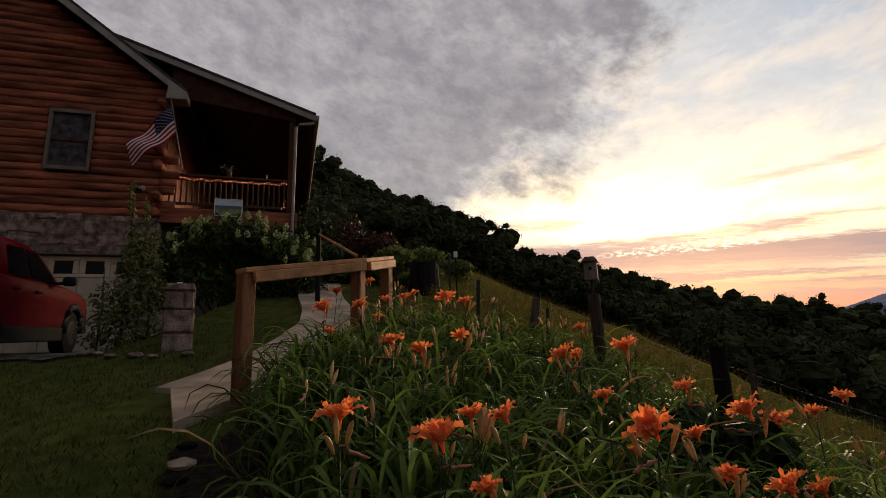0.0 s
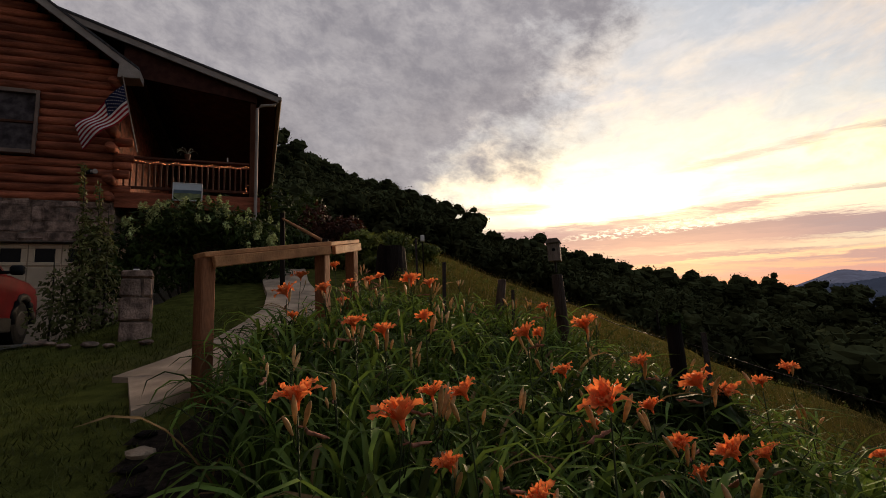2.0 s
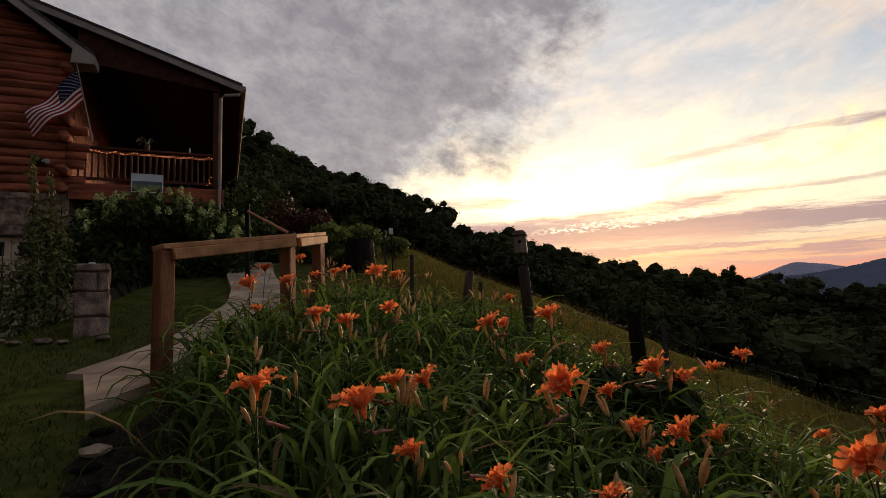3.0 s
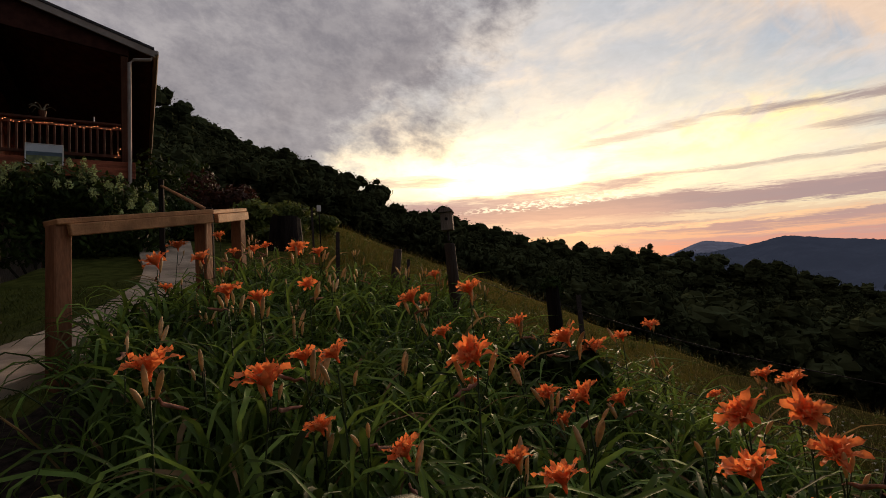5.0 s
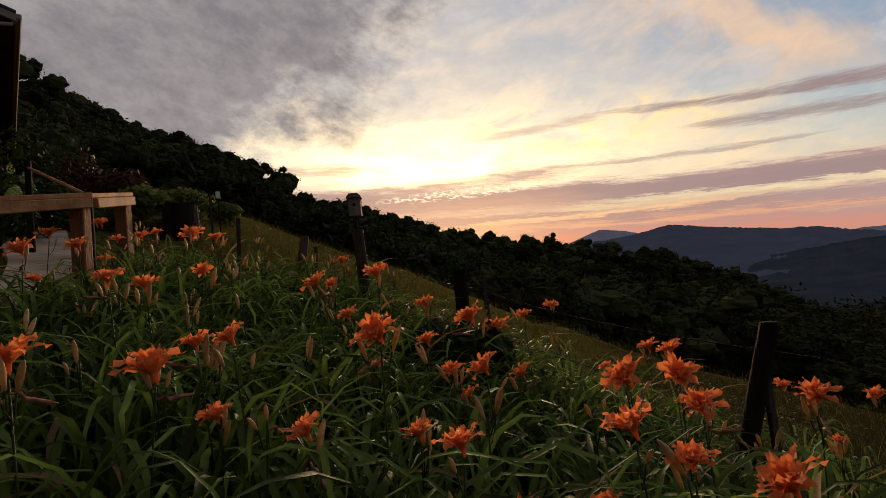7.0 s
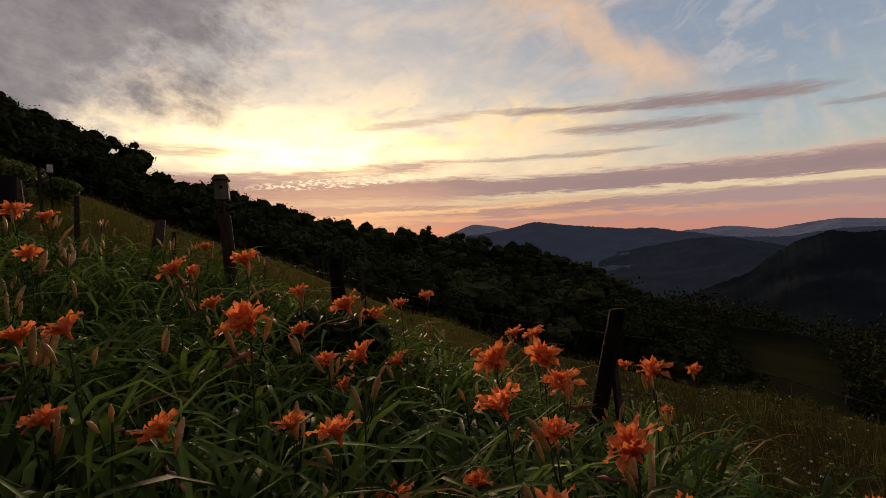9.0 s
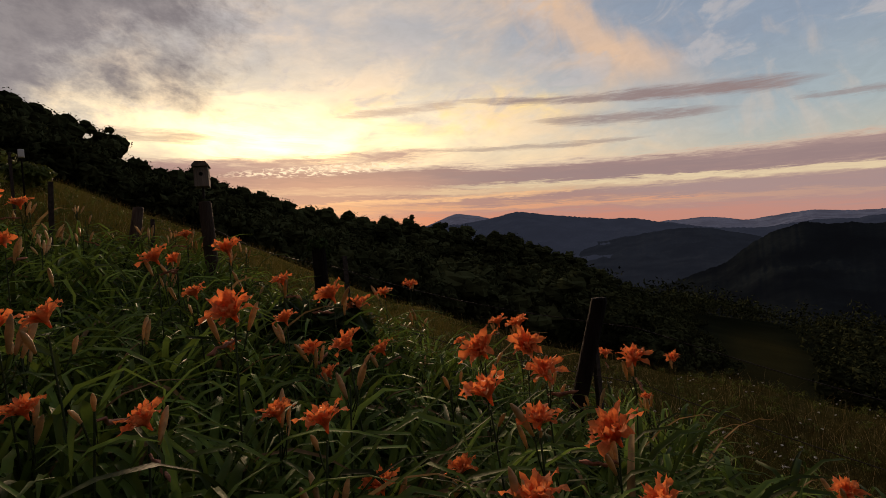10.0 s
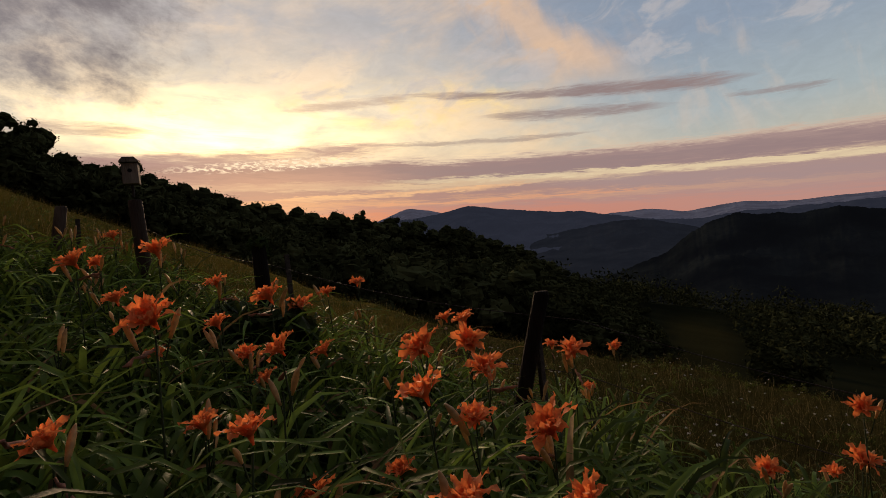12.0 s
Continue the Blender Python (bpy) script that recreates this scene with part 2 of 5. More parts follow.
LOG = material("stained_log", (0.29, 0.084, 0.042), 0.65, 0, 0.45, 3.5, 40, 0.8, random_each=0.25, stretch=(0.3, 1, 2))
CHINK = material("dark_log_joint", (0.05, 0.02, 0.012), 0.9)
STONE = material("wall_stone", (0.240, 0.160, 0.122), 0.95, 0, 0.5, 6, 35, 1.0, random_each=0.18, spec=0.1)
MORTAR = material("mortar", (0.170, 0.132, 0.106), 0.95, 0, 0.3, 9, 80, 0.6)
TRIM = material("weathered_trim", (0.31, 0.255, 0.215), 0.7, 0, 0.15, 4, 50, 0.15)
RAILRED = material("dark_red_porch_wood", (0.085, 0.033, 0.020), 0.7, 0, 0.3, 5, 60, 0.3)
WINTRIM = material("brown_grey_window_trim", (0.19, 0.13, 0.10), 0.7, 0, 0.15, 4, 50, 0.15)
WHITE = material("white_paint", (0.62, 0.60, 0.56), 0.6, 0, 0.08, 4, 50, 0.1)
CREAM = material("cream_door_paint", (0.50, 0.375, 0.255), 0.6, 0, 0.12, 3, 60, 0.1)
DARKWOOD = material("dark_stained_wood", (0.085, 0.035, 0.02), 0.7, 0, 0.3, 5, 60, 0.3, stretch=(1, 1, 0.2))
SHINGLE = material("asphalt_shingle", (0.07, 0.065, 0.065), 0.95, 0, 0.3, 9, 90, 0.6)
RAILWOOD = material("treated_handrail_wood", (0.40, 0.185, 0.08), 0.7, 0, 0.3, 6, 70, 0.4, stretch=(1, 1, 1))
OLDWOOD = material("grey_weathered_post_wood", (0.085, 0.058, 0.044), 0.9, 0, 0.45, 8, 60, 0.9, stretch=(1, 1, 0.15))
# near-black base colour holds the shade of a post seen against the sky
DARKPOST = material("backlit_dark_post_wood", (0.017, 0.012, 0.010), 0.95, 0, 0.45, 8, 60, 0.9, stretch=(1, 1, 0.15))
BOXWOOD = material("grey_box_wood", (0.21, 0.165, 0.135), 0.85, 0, 0.3, 10, 70, 0.5, stretch=(1, 1, 0.2))
MOSS = material("moss", (0.05, 0.075, 0.02), 0.95, 0, 0.4, 30, 120, 1.0)
RUST = material("rusty_steel", (0.045, 0.03, 0.025), 0.7, 0.5, 0.4, 40, 200, 0.3)
CONCRETE = material("concrete", (0.46, 0.34, 0.235), 0.9, 0, 0.32, 2.5, 130, 0.6)
GRAVEL = material("gravel", (0.15, 0.145, 0.14), 0.95, 0, 0.45, 25, 120, 1.0)
MULCH = material("dark_mulch", (0.035, 0.025, 0.018), 0.95, 0, 0.5, 20, 120, 1.0)
DRYLEAF = material("withered_lily_leaf", (0.24, 0.155, 0.07), 0.8, 0, 0.3, 8, 40, 0.2, trans=0.3, random_each=0.3)
LEAF = material("lily_leaf", (0.112, 0.174, 0.033), 0.55, 0, 0.35, 3, 30, 0.1, trans=0.36, random_each=0.75, spec=0.10)
STEM = material("lily_stem", (0.030, 0.042, 0.012), 0.55, 0, 0.3, 8, 40, 0.1)
PETAL = material("orange_petal", (1.0, 0.265, 0.085), 0.6, 0, 0.18, 40, 160, 0.3, trans=0.5, random_each=0.1, spec=0.2)
BUD = material("orange_green_bud", (0.74, 0.46, 0.19), 0.5, 0, 0.35, 18, 60, 0.1, random_each=0.2, trans=0.3)
GRASS = material("lawn_grass", (0.078, 0.086, 0.018), 0.6, 0, 0.35, 1.2, 30, 0.1, trans=0.2, random_each=0.35)
DRYGRASS = material("meadow_grass", (0.170, 0.127, 0.031), 0.9, 0, 0.25, 0.7, 20, 0.1, trans=0.3, random_each=0.2, spec=0.0, tint=(0.090, 0.093, 0.023))
POSTWOOD = material("red_brown_post_wood", (0.21, 0.085, 0.040), 0.75, 0, 0.35, 6, 70, 0.5, stretch=(1, 1, 0.25))
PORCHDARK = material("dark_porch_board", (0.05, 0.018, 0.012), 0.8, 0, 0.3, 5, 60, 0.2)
WEED = material("weed_leaf", (0.095, 0.115, 0.026), 0.65, 0, 0.35, 3, 30, 0.1, trans=0.25, random_each=0.4)
SHRUB = material("shrub_leaf", (0.036, 0.054, 0.011), 0.55, 0, 0.35, 3, 30, 0.1, trans=0.2, random_each=0.4)
BLOSSOM = material("pale_hydrangea_bloom", (0.46, 0.50, 0.20), 0.7, 0, 0.3, 9, 60, 0.2, random_each=0.2)
HOLLY = material("hollyhock_leaf", (0.115, 0.118, 0.040), 0.6, 0, 0.35, 4, 40, 0.1, trans=0.2, random_each=0.4)
REDLEAF = material("red_shrub_leaf", (0.050, 0.020, 0.013), 0.6, 0, 0.35, 4, 40, 0.1, trans=0.2, random_each=0.4)
WOODS = material("forest_foliage", (0.050, 0.057, 0.025), 0.9, 0, 0.35, 0.15, 2, 0, random_each=0.45, spec=0.0)
BARK = material("bark", (0.05, 0.04, 0.03), 0.95, 0, 0.4, 6, 40, 0.8)
RED = material("red_car_paint", (0.105, 0.003, 0.006), 0.4, 0.0, 0.3, 2, 200, 0.02, spec=0.06)
BLACK = material("black_plastic", (0.012, 0.012, 0.013), 0.6, 0, 0.2, 5, 80, 0.2)
TYRE = material("tyre_rubber", (0.012, 0.012, 0.012), 0.9, 0, 0.2, 20, 90, 0.3)
RIM = material("wheel_alloy", (0.02, 0.02, 0.021), 0.6, 0.0, 0.1, 5, 50, 0.05)
CHROME = material("chrome", (0.55, 0.55, 0.56), 0.15, 1.0, 0.05, 5, 50, 0.02)
GLASS = material("dark_window_glass", (0.007, 0.007, 0.008), 0.1, 0, 0.1, 2, 20, 0.0, spec=0.12)
SCREEN = material("grey_insect_screen", (0.075, 0.060, 0.060), 0.75, 0, 0.5, 5, 300, 0.1)
BULB = material("warm_bulb", (0.9, 0.4, 0.15), 0.4, emit=(1.0, 0.27, 0.10), power=2.2)


# ---- mesh helpers ----
def mesh_of(name, verts, faces, mats, smooth=False, index=None):
    me = bpy.data.meshes.new(name)
    me.from_pydata([tuple(map(float, v)) for v in verts], [], [tuple(map(int, q)) for q in faces])
    for m in mats if isinstance(mats, (list, tuple)) else [mats]:
        me.materials.append(m)
    if index is not None:
        me.polygons.foreach_set("material_index", [int(i) for i in index])
    if smooth:
        me.polygons.foreach_set("use_smooth", [True] * len(me.polygons))
    me.update()
    return me


def bm_mesh(name, bm, mat, smooth=False):
    me = bpy.data.meshes.new(name)
    bm.to_mesh(me)
    bm.free()
    me.materials.append(mat)
    if smooth:
        me.polygons.foreach_set("use_smooth", [True] * len(me.polygons))
    return me


def child(name, me, parent, m=None, label=""):
    ob = new(name, me)
    ob.parent = parent
    if m is not None:
        ob.matrix_basis = m
    if label:
        ob["label"] = label
    return ob


def part(name, bm, mat, parent, label="", smooth=False):
    return child(name, bm_mesh(name, bm, mat, smooth), parent, None, label)


def box(bm, x0, x1, y0, y1, z0, z1, bevel=0.0, m=None):
    """A box with softened edges, added to bm."""
    r = bmesh.ops.create_cube(bm, size=1.0)
    vs = r["verts"]
    for v in vs:
        v.co = Vector(((x0 + x1) / 2 + v.co.x * (x1 - x0), (y0 + y1) / 2 + v.co.y * (y1 - y0), (z0 + z1) / 2 + v.co.z * (z1 - z0)))
    if bevel:
        es = {e for v in vs for e in v.link_edges}
        r = bmesh.ops.bevel(bm, geom=list(es), offset=bevel, segments=1, affect="EDGES", profile=0.5)
        vs = list({v for q in r["faces"] for v in q.verts} | {v for v in vs if v.is_valid})
    if m is not None:
        bmesh.ops.transform(bm, matrix=m, verts=[v for v in vs if v.is_valid])
    return vs


def boxes(*specs, bevel=0.006):
    bm = bmesh.new()
    for s in specs:
        box(bm, *s, bevel=bevel)
    return bm


def prism(bm, outline, y0, y1, bevel=0.0):
    """An outline in x, z drawn out along y."""
    a = [bm.verts.new((x, y0, z)) for x, z in outline]
    b = [bm.verts.new((x, y1, z)) for x, z in outline]
    n = len(outline)
    fs = [bm.faces.new(a[::-1]), bm.faces.new(b)]
    fs += [bm.faces.new((a[i], a[(i + 1) % n], b[(i + 1) % n], b[i])) for i in range(n)]
    bmesh.ops.recalc_face_normals(bm, faces=fs)
    if bevel:
        bmesh.ops.bevel(bm, geom=list({e for q in fs for e in q.edges}), offset=bevel, segments=2, affect="EDGES", profile=0.6)


def tube(bm, points, radii, sides=8, cap=True):
    """A round bar along points with a radius at each."""
    rings = []
    pts = [Vector(p) for p in points]
    for i, p in enumerate(pts):
        d = (pts[min(i + 1, len(pts) - 1)] - pts[max(i - 1, 0)]).normalized()
        a = d.orthogonal().normalized() if abs(d.z) < 0.9 else Vector((1, 0, 0)).cross(d).normalized()
        b = d.cross(a)
        rings.append([bm.verts.new(p + radii[i] * (math.cos(q) * a + math.sin(q) * b)) for q in [2 * math.pi * j / sides for j in range(sides)]])
    for r0, r1 in zip(rings, rings[1:]):
        for j in range(sides):
            bm.faces.new((r0[j], r0[(j + 1) % sides], r1[(j + 1) % sides], r1[j]))
    if cap:
        bm.faces.new(rings[0][::-1])
        bm.faces.new(rings[-1])


def thing(name, m, label, category, group="", kind=""):
    ob = new(name)
    ob.empty_display_size = 0.1
    ob.matrix_basis = m
    return tagged(ob, label, category, group, kind)


# ---- the lie of the land ----
RIDGE_AZ = np.array([-180, -120, -60, -16, -2, 8, 20, 32, 42, 52, 60, 68, 78, 95, 130, 180.0])
RIDGE_R = np.array([150, 120, 110, 95, 85, 80, 85, 100, 125, 150, 150, 150, 150, 170, 200, 150.0])
RIDGE_Z = np.array([10, 25, 42, 34, 20, 12, 2.5, -1, -4, -11, -20, -27, -33, -48, -40, 10.0])
BROW_AZ = np.array([-180, -90, -20, 10, 27, 39, 49, 64, 95, 180.0])
BROW_R = np.array([22, 22, 22, 22, 20, 17, 15, 14, 14, 22.0])
# height of the tree line over the horizon, in degrees, by bearing
TREE_AZ = np.array([-40, -17, -12, -6, -2, 1.5, 4.2, 7, 9, 14.5, 19.6, 22.4, 25.5, 29, 36.5, 41, 48.4, 53, 58.6, 66, 68.5, 76, 82])
TREE_EL = np.array([29, 24.6, 21.3, 18.9, 18.1, 16.2, 15.6, 14.2, 11.4, 10.9, 8.3, 8.0, 6.6, 5.4, 4.7, 3.4, 1.7, -0.8, -4.4, -9.0, -10.3, -11.5, -12.5])


# how far the meadow's brow is lifted or sunk against the even slope, by bearing
LIFT_AZ = np.array([-20, 1, 9, 16, 20, 25, 33, 38, 42, 50, 54, 58, 64, 69, 75, 80, 85, 110, 140.0])
LIFT_Z = np.array([0, -0.27, -0.65, -0.66, -0.66, -0.92, -1.16, -0.92, -0.95, -0.73, -0.58, -0.3, -0.1, 0.27, 0.26, 0.39, 0.5, 0.5, 0.0])


def ease(a, b, x):
    t = np.clip((x - a) / (b - a), 0, 1)
    return t * t * (3 - 2 * t)


def near_land(x, y):
    hill = 0.22 * np.minimum(y, 5.4) + 0.30 * np.clip(y - 5.4, 0, 4.6) + 0.24 * np.maximum(0, y - 10)
    drive = np.minimum(0.22 * y, 1.24 + 0.05 * (y - 5.64))
    k = ease(-4.7, -3.7, x)
    z = drive * (1 - k) + hill * k
    z = z - 0.2 * (np.clip(x, -0.3, 1.5) + 0.3) - 0.36 * np.clip(x - 1.5, 0, 4.5) - 0.28 * np.maximum(0, x - 6)
    return z + 0.03 * np.sin(x * 1.7 + 0.6 * y) * np.sin(y * 1.3) * ease(0, 6, np.abs(x) + np.abs(y))


def land(x, y):
    x, y = np.asarray(x, float), np.asarray(y, float)
    r, a = np.hypot(x, y), np.degrees(np.arctan2(x, y))
    zr, rr, r0 = np.interp(a, RIDGE_AZ, RIDGE_Z), np.interp(a, RIDGE_AZ, RIDGE_R), np.interp(a, BROW_AZ, BROW_R)
    q = r0 / np.maximum(r, r0)
    z = near_land(x * q, y * q) + np.interp(a, LIFT_AZ, LIFT_Z) * ease(4.5, r0, np.minimum(r, r0))
    u = np.clip((r - r0) / (rr - r0), 0, 1)
    z = z + (zr - z) * u ** 1.5 - 7.0 * ease(10, 40, a) * np.sin(np.pi * u ** 0.6)
    z = z + (-170 + 26 * np.sin(r / 130.0 + x / 210.0) * np.sin(x / 170.0 + 1.0) - z) * ease(0, 1, (r - rr) / 520)
    return z


def at(x, y, dz=0.0):
    return float(land(x, y)) + dz


def ground_material():
    m = bpy.data.materials.new("ground_cover")
    m.use_nodes = True
    k = Nodes(m.node_tree)
    b, o = k.add("ShaderNodeBsdfPrincipled"), k.add("ShaderNodeOutputMaterial")
    k.tree.links.new(b.outputs[0], o.inputs[0])
    tc = k.add("ShaderNodeTexCoord").outputs["Object"]
    s = k.add("ShaderNodeSeparateXYZ")
    k.put(s, 0, tc)
    big, mid, small = k.noise(tc, 0.5, 5.0), k.noise(tc, 6.0, 4.0), k.noise(tc, 70.0, 3.0)
    lawn = k.mix(k.span(mid, 0.3, 0.7), (0.044, 0.050, 0.012), (0.092, 0.098, 0.022))
    lawn = k.mix(k.math("MULTIPLY", k.span(big, 0.5, 0.7), 0.5), lawn, (0.085, 0.075, 0.03))
    dry = k.mix(k.span(mid, 0.3, 0.7), (0.060, 0.050, 0.012), (0.125, 0.098, 0.023))
    dry = k.mix(k.math("MULTIPLY", k.span(k.noise(tc, 1.6, 5.0), 0.50, 0.68), 0.4), dry, (0.050, 0.058, 0.014))
    rough = k.mix(k.span(mid, 0.3, 0.7), (0.034, 0.030, 0.010), (0.075, 0.060, 0.020))
    dry = k.mix(k.span(k.math("ADD", k.math("SUBTRACT", s.outputs[0], k.math("MULTIPLY", s.outputs[1], 0.7)), k.math("MULTIPLY", big, 2.0)), 0.5, 4.5), dry, rough)
    col = k.mix(k.span(k.math("ADD", s.outputs[0], k.math("MULTIPLY", big, 0.6)), 0.6, 1.9), lawn, dry)
    # near-black woodland: the shade held under the canopy is put into this colour
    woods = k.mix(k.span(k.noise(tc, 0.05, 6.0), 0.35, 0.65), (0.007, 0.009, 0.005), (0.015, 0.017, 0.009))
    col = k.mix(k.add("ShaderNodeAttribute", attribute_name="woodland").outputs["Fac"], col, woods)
    k.put(b, "Base Color", col)
    b.inputs["Roughness"].default_value = 1.0
    b.inputs["Specular IOR Level"].default_value = 0.0
    bp = k.add("ShaderNodeBump")
    k.put(bp, "Strength", 0.8)
    k.put(bp, "Distance", 0.03)
    k.put(bp, "Height", k.math("ADD", small, mid))
    k.put(b, "Normal", bp.outputs[0])
    return m


def clearing(a, r):
    """Under 1 on the open patch of hillside among the woods."""
    return np.hypot((a - 71.5) / 4.6, np.maximum(r - 125, 0) / 60)


def build_ground():
    """One sheet from underfoot to the horizon."""
    rings = np.concatenate([[0.02], np.geomspace(0.25, 4600, 170)])
    n = 300
    ang = np.linspace(0, 2 * np.pi, n, endpoint=False)
    R, A = np.meshgrid(rings, ang, indexing="ij")
    X, Y = R * np.sin(A), R * np.cos(A)
    V = np.stack([X, Y, land(X, Y)], -1).reshape(-1, 3)
    i, j = np.meshgrid(np.arange(len(rings) - 1), np.arange(n), indexing="ij")
    i, j = i.ravel(), j.ravel()
    k = (j + 1) % n
    F = np.stack([i * n + j, (i + 1) * n + j, (i + 1) * n + k, i * n + k], -1)
    F = F[:, ::-1]
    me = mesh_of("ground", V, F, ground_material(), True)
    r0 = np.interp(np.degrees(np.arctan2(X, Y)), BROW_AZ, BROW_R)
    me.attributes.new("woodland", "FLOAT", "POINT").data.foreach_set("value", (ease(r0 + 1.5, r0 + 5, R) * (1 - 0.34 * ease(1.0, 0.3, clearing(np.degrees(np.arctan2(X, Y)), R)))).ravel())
    ob = new("ground", me)
    return tagged(ob, "sloping hillside of mown lawn, dry meadow and woodland floor coloured dark for canopy shade", "ground", kind="structure")


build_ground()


def patch(name, inside, x0, x1, y0, y1, step, lift, mat, label, category, thick=0.0):
    """A sheet over the ground where inside(x, y) holds."""
    xs, ys = np.arange(x0, x1, step), np.arange(y0, y1, step)
    vs, fs, ids = [], [], {}

    def vid(i, j):
        if (i, j) not in ids:
            ids[i, j] = len(vs)
            x, y = x0 + i * step, y0 + j * step
            vs.append((x, y, at(x, y, lift)))
        return ids[i, j]

    for i in range(len(xs)):
        for j in range(len(ys)):
            if inside(x0 + (i + 0.5) * step, y0 + (j + 0.5) * step):
                fs.append([vid(i, j), vid(i + 1, j), vid(i + 1, j + 1), vid(i, j + 1)])
    return tagged(new(name, mesh_of(name, vs, fs, mat, True)), label, category, kind="structure")


def bed_left(y):
    return float(np.interp(y, [0.0, 1.0, 2.0, 2.6, 3.2, 3.6, 4.5, 5.2, 6.0], [-0.3, -0.45, -0.75, -0.95, -1.2, -1.15, -0.75, -0.5, -0.4]))


def fence_x(y):
    return float(np.interp(y, [-1.0, 0.5, 1.3, 3.1, 4.4, 5.5, 8.0], [3.2, 2.7, 2.35, 1.75, 1.33, 1.19, 1.0]))


patch("garden_bed_soil", lambda x, y: bed_left(y) - (0.45 if y < 3.2 else 0.2) < x < fence_x(y) - 0.2, -1.6, 3.2, -0.6, 5.8, 0.1, 0.02, MULCH, "dark brown mulch under the lily bed", "soil")
patch("driveway", lambda x, y: 5.5 + 0.25 * math.sin(x * 0.9) < y < 13.2 and x < -4.3, -16.0, -3.0, 5.0, 13.4, 0.2, 0.03, GRAVEL, "grey gravel drive in front of the garage", "driveway")


# ---- concrete path with a bend, climbing past the handrail ----
def build_path():
    mid = [(-1.98, 3.80), (-1.92, 4.5), (-1.80, 5.3), (-1.62, 6.2), (-1.58, 6.9), (-1.85, 8.0), (-2.25, 9.1), (-2.6, 10.5)]
    P = [Vector((x, y, 0)) for x, y in mid]
    fine = []
    for a, b in zip(P, P[1:]):
        fine += [a.lerp(b, t / 6) for t in range(6)]
    fine.append(P[-1])
    sm = [fine[0]] + [(fine[i - 1] + fine[i] * 2 + fine[i + 1]) / 4 for i in range(1, len(fine) - 1)] + [fine[-1]]
    top, low = [], []
    for i, p in enumerate(sm):
        d = (sm[min(i + 1, len(sm) - 1)] - sm[max(i - 1, 0)]).normalized()
        n = Vector((d.y, -d.x, 0))
        wid = 0.52 - 0.13 * min(1.0, i / 14)
        z = at(p.x, p.y, 0.06)
        if i == 0:
            top.append([p + n * 0.26 + d * -0.42 + Vector((0, 0, at(p.x, p.y - 0.4, 0.06))), p - n * 0.34 + d * 0.45 + Vector((0, 0, at(p.x, p.y + 0.4, 0.06)))])
            continue
        if i < 4:
            continue
        top.append([p + n * wid + Vector((0, 0, z)), p - n * wid + Vector((0, 0, z))])
    vs, fs = [], []
    for l, r in top:
        vs += [l, r, l - Vector((0, 0, 0.25)), r - Vector((0, 0, 0.25))]
    for i in range(len(top) - 1):
        a, b = 4 * i, 4 * i + 4
        fs += [(a, b, b + 1, a + 1), (a + 2, b + 2, b, a), (a + 1, b + 1, b + 3, a + 3)]
    fs += [(0, 1, 3, 2)]
    tagged(new("pavement", mesh_of("pavement", vs, fs, CONCRETE)), "pale concrete footpath climbing beside the wooden handrail", "path", kind="structure")


build_path()


# ---- handrail ----
RAIL = [(-1.49, 3.63, 1.86), (-0.79, 4.58, 2.09), (-0.62, 5.36, 2.26)]


def build_handrail():
    t = thing("handrail", pose(0, 0, 0), "brown treated-timber handrail on square posts beside the path", "handrail")
    for k, (x, y, z) in enumerate(RAIL):
        if k == 0:
            x, y, z = x + 0.03, y + 0.045, z + 0.01
        bm = bmesh.new()
        h = 0.052
        box(bm, -h, h, -h, h, at(x, y, -0.25), z - 0.03, bevel=0.008, m=pose(x, y, 0, 0, 0, -36 if k == 0 else -20))
        part("post", bm, POSTWOOD, t)
    for a, b in zip(RAIL, RAIL[1:]):
        A, B = Vector(a), Vector(b)
        d = (B - A)
        L, ang, slope = Vector((d.x, d.y)).length, math.atan2(d.y, d.x), math.atan2(d.z, Vector((d.x, d.y)).length)
        m = Matrix.Translation(A) @ Matrix.Rotation(ang, 4, "Z") @ Matrix.Rotation(-slope, 4, "Y")
        ex = 0.0
        bm = bmesh.new()
        box(bm, -ex, L / math.cos(slope) + 0.05, -0.075, 0.075, -0.032, 0.006, 0.006, m)
        part("top_board", bm, RAILWOOD, t)
        bm = bmesh.new()
        box(bm, 0.05, L / math.cos(slope), -0.105, -0.067, -0.112, -0.034, 0.005, m)
        part("side_board", bm, RAILWOOD, t)
    # the lower flight's rail that runs on down to the house
    bm = bmesh.new()
    tube(bm, [(-1.02, 6.1, 2.40), (-2.15, 8.5, 3.32)], [0.022, 0.022], 6)
    part("rail_bar", bm, RAILWOOD, t)
    for x, y, z in ((-1.02, 6.1, 2.44), (-2.15, 8.5, 3.42)):
        bm = bmesh.new()
        box(bm, x - 0.035, x + 0.035, y - 0.035, y + 0.035, at(x, y, -0.2), z, 0.006)
        part("post", bm, DARKPOST, t)


build_handrail()


# ---- the log house, in its own frame: x along the front wall, y away from the viewer, z up from the drive ----
HOUSE = pose(-6.69, 11.49, 1.65, 0, 0, 17.0)
FLOOR = 2.95   # top of the stone storey
LOGH = 0.195


def slope_slab(bm, x0, z0, x1, z1, y0, y1, t):
    prism(bm, [(x0, z0), (x1, z1), (x1, z1 - t), (x0, z0 - t)], y0, y1)


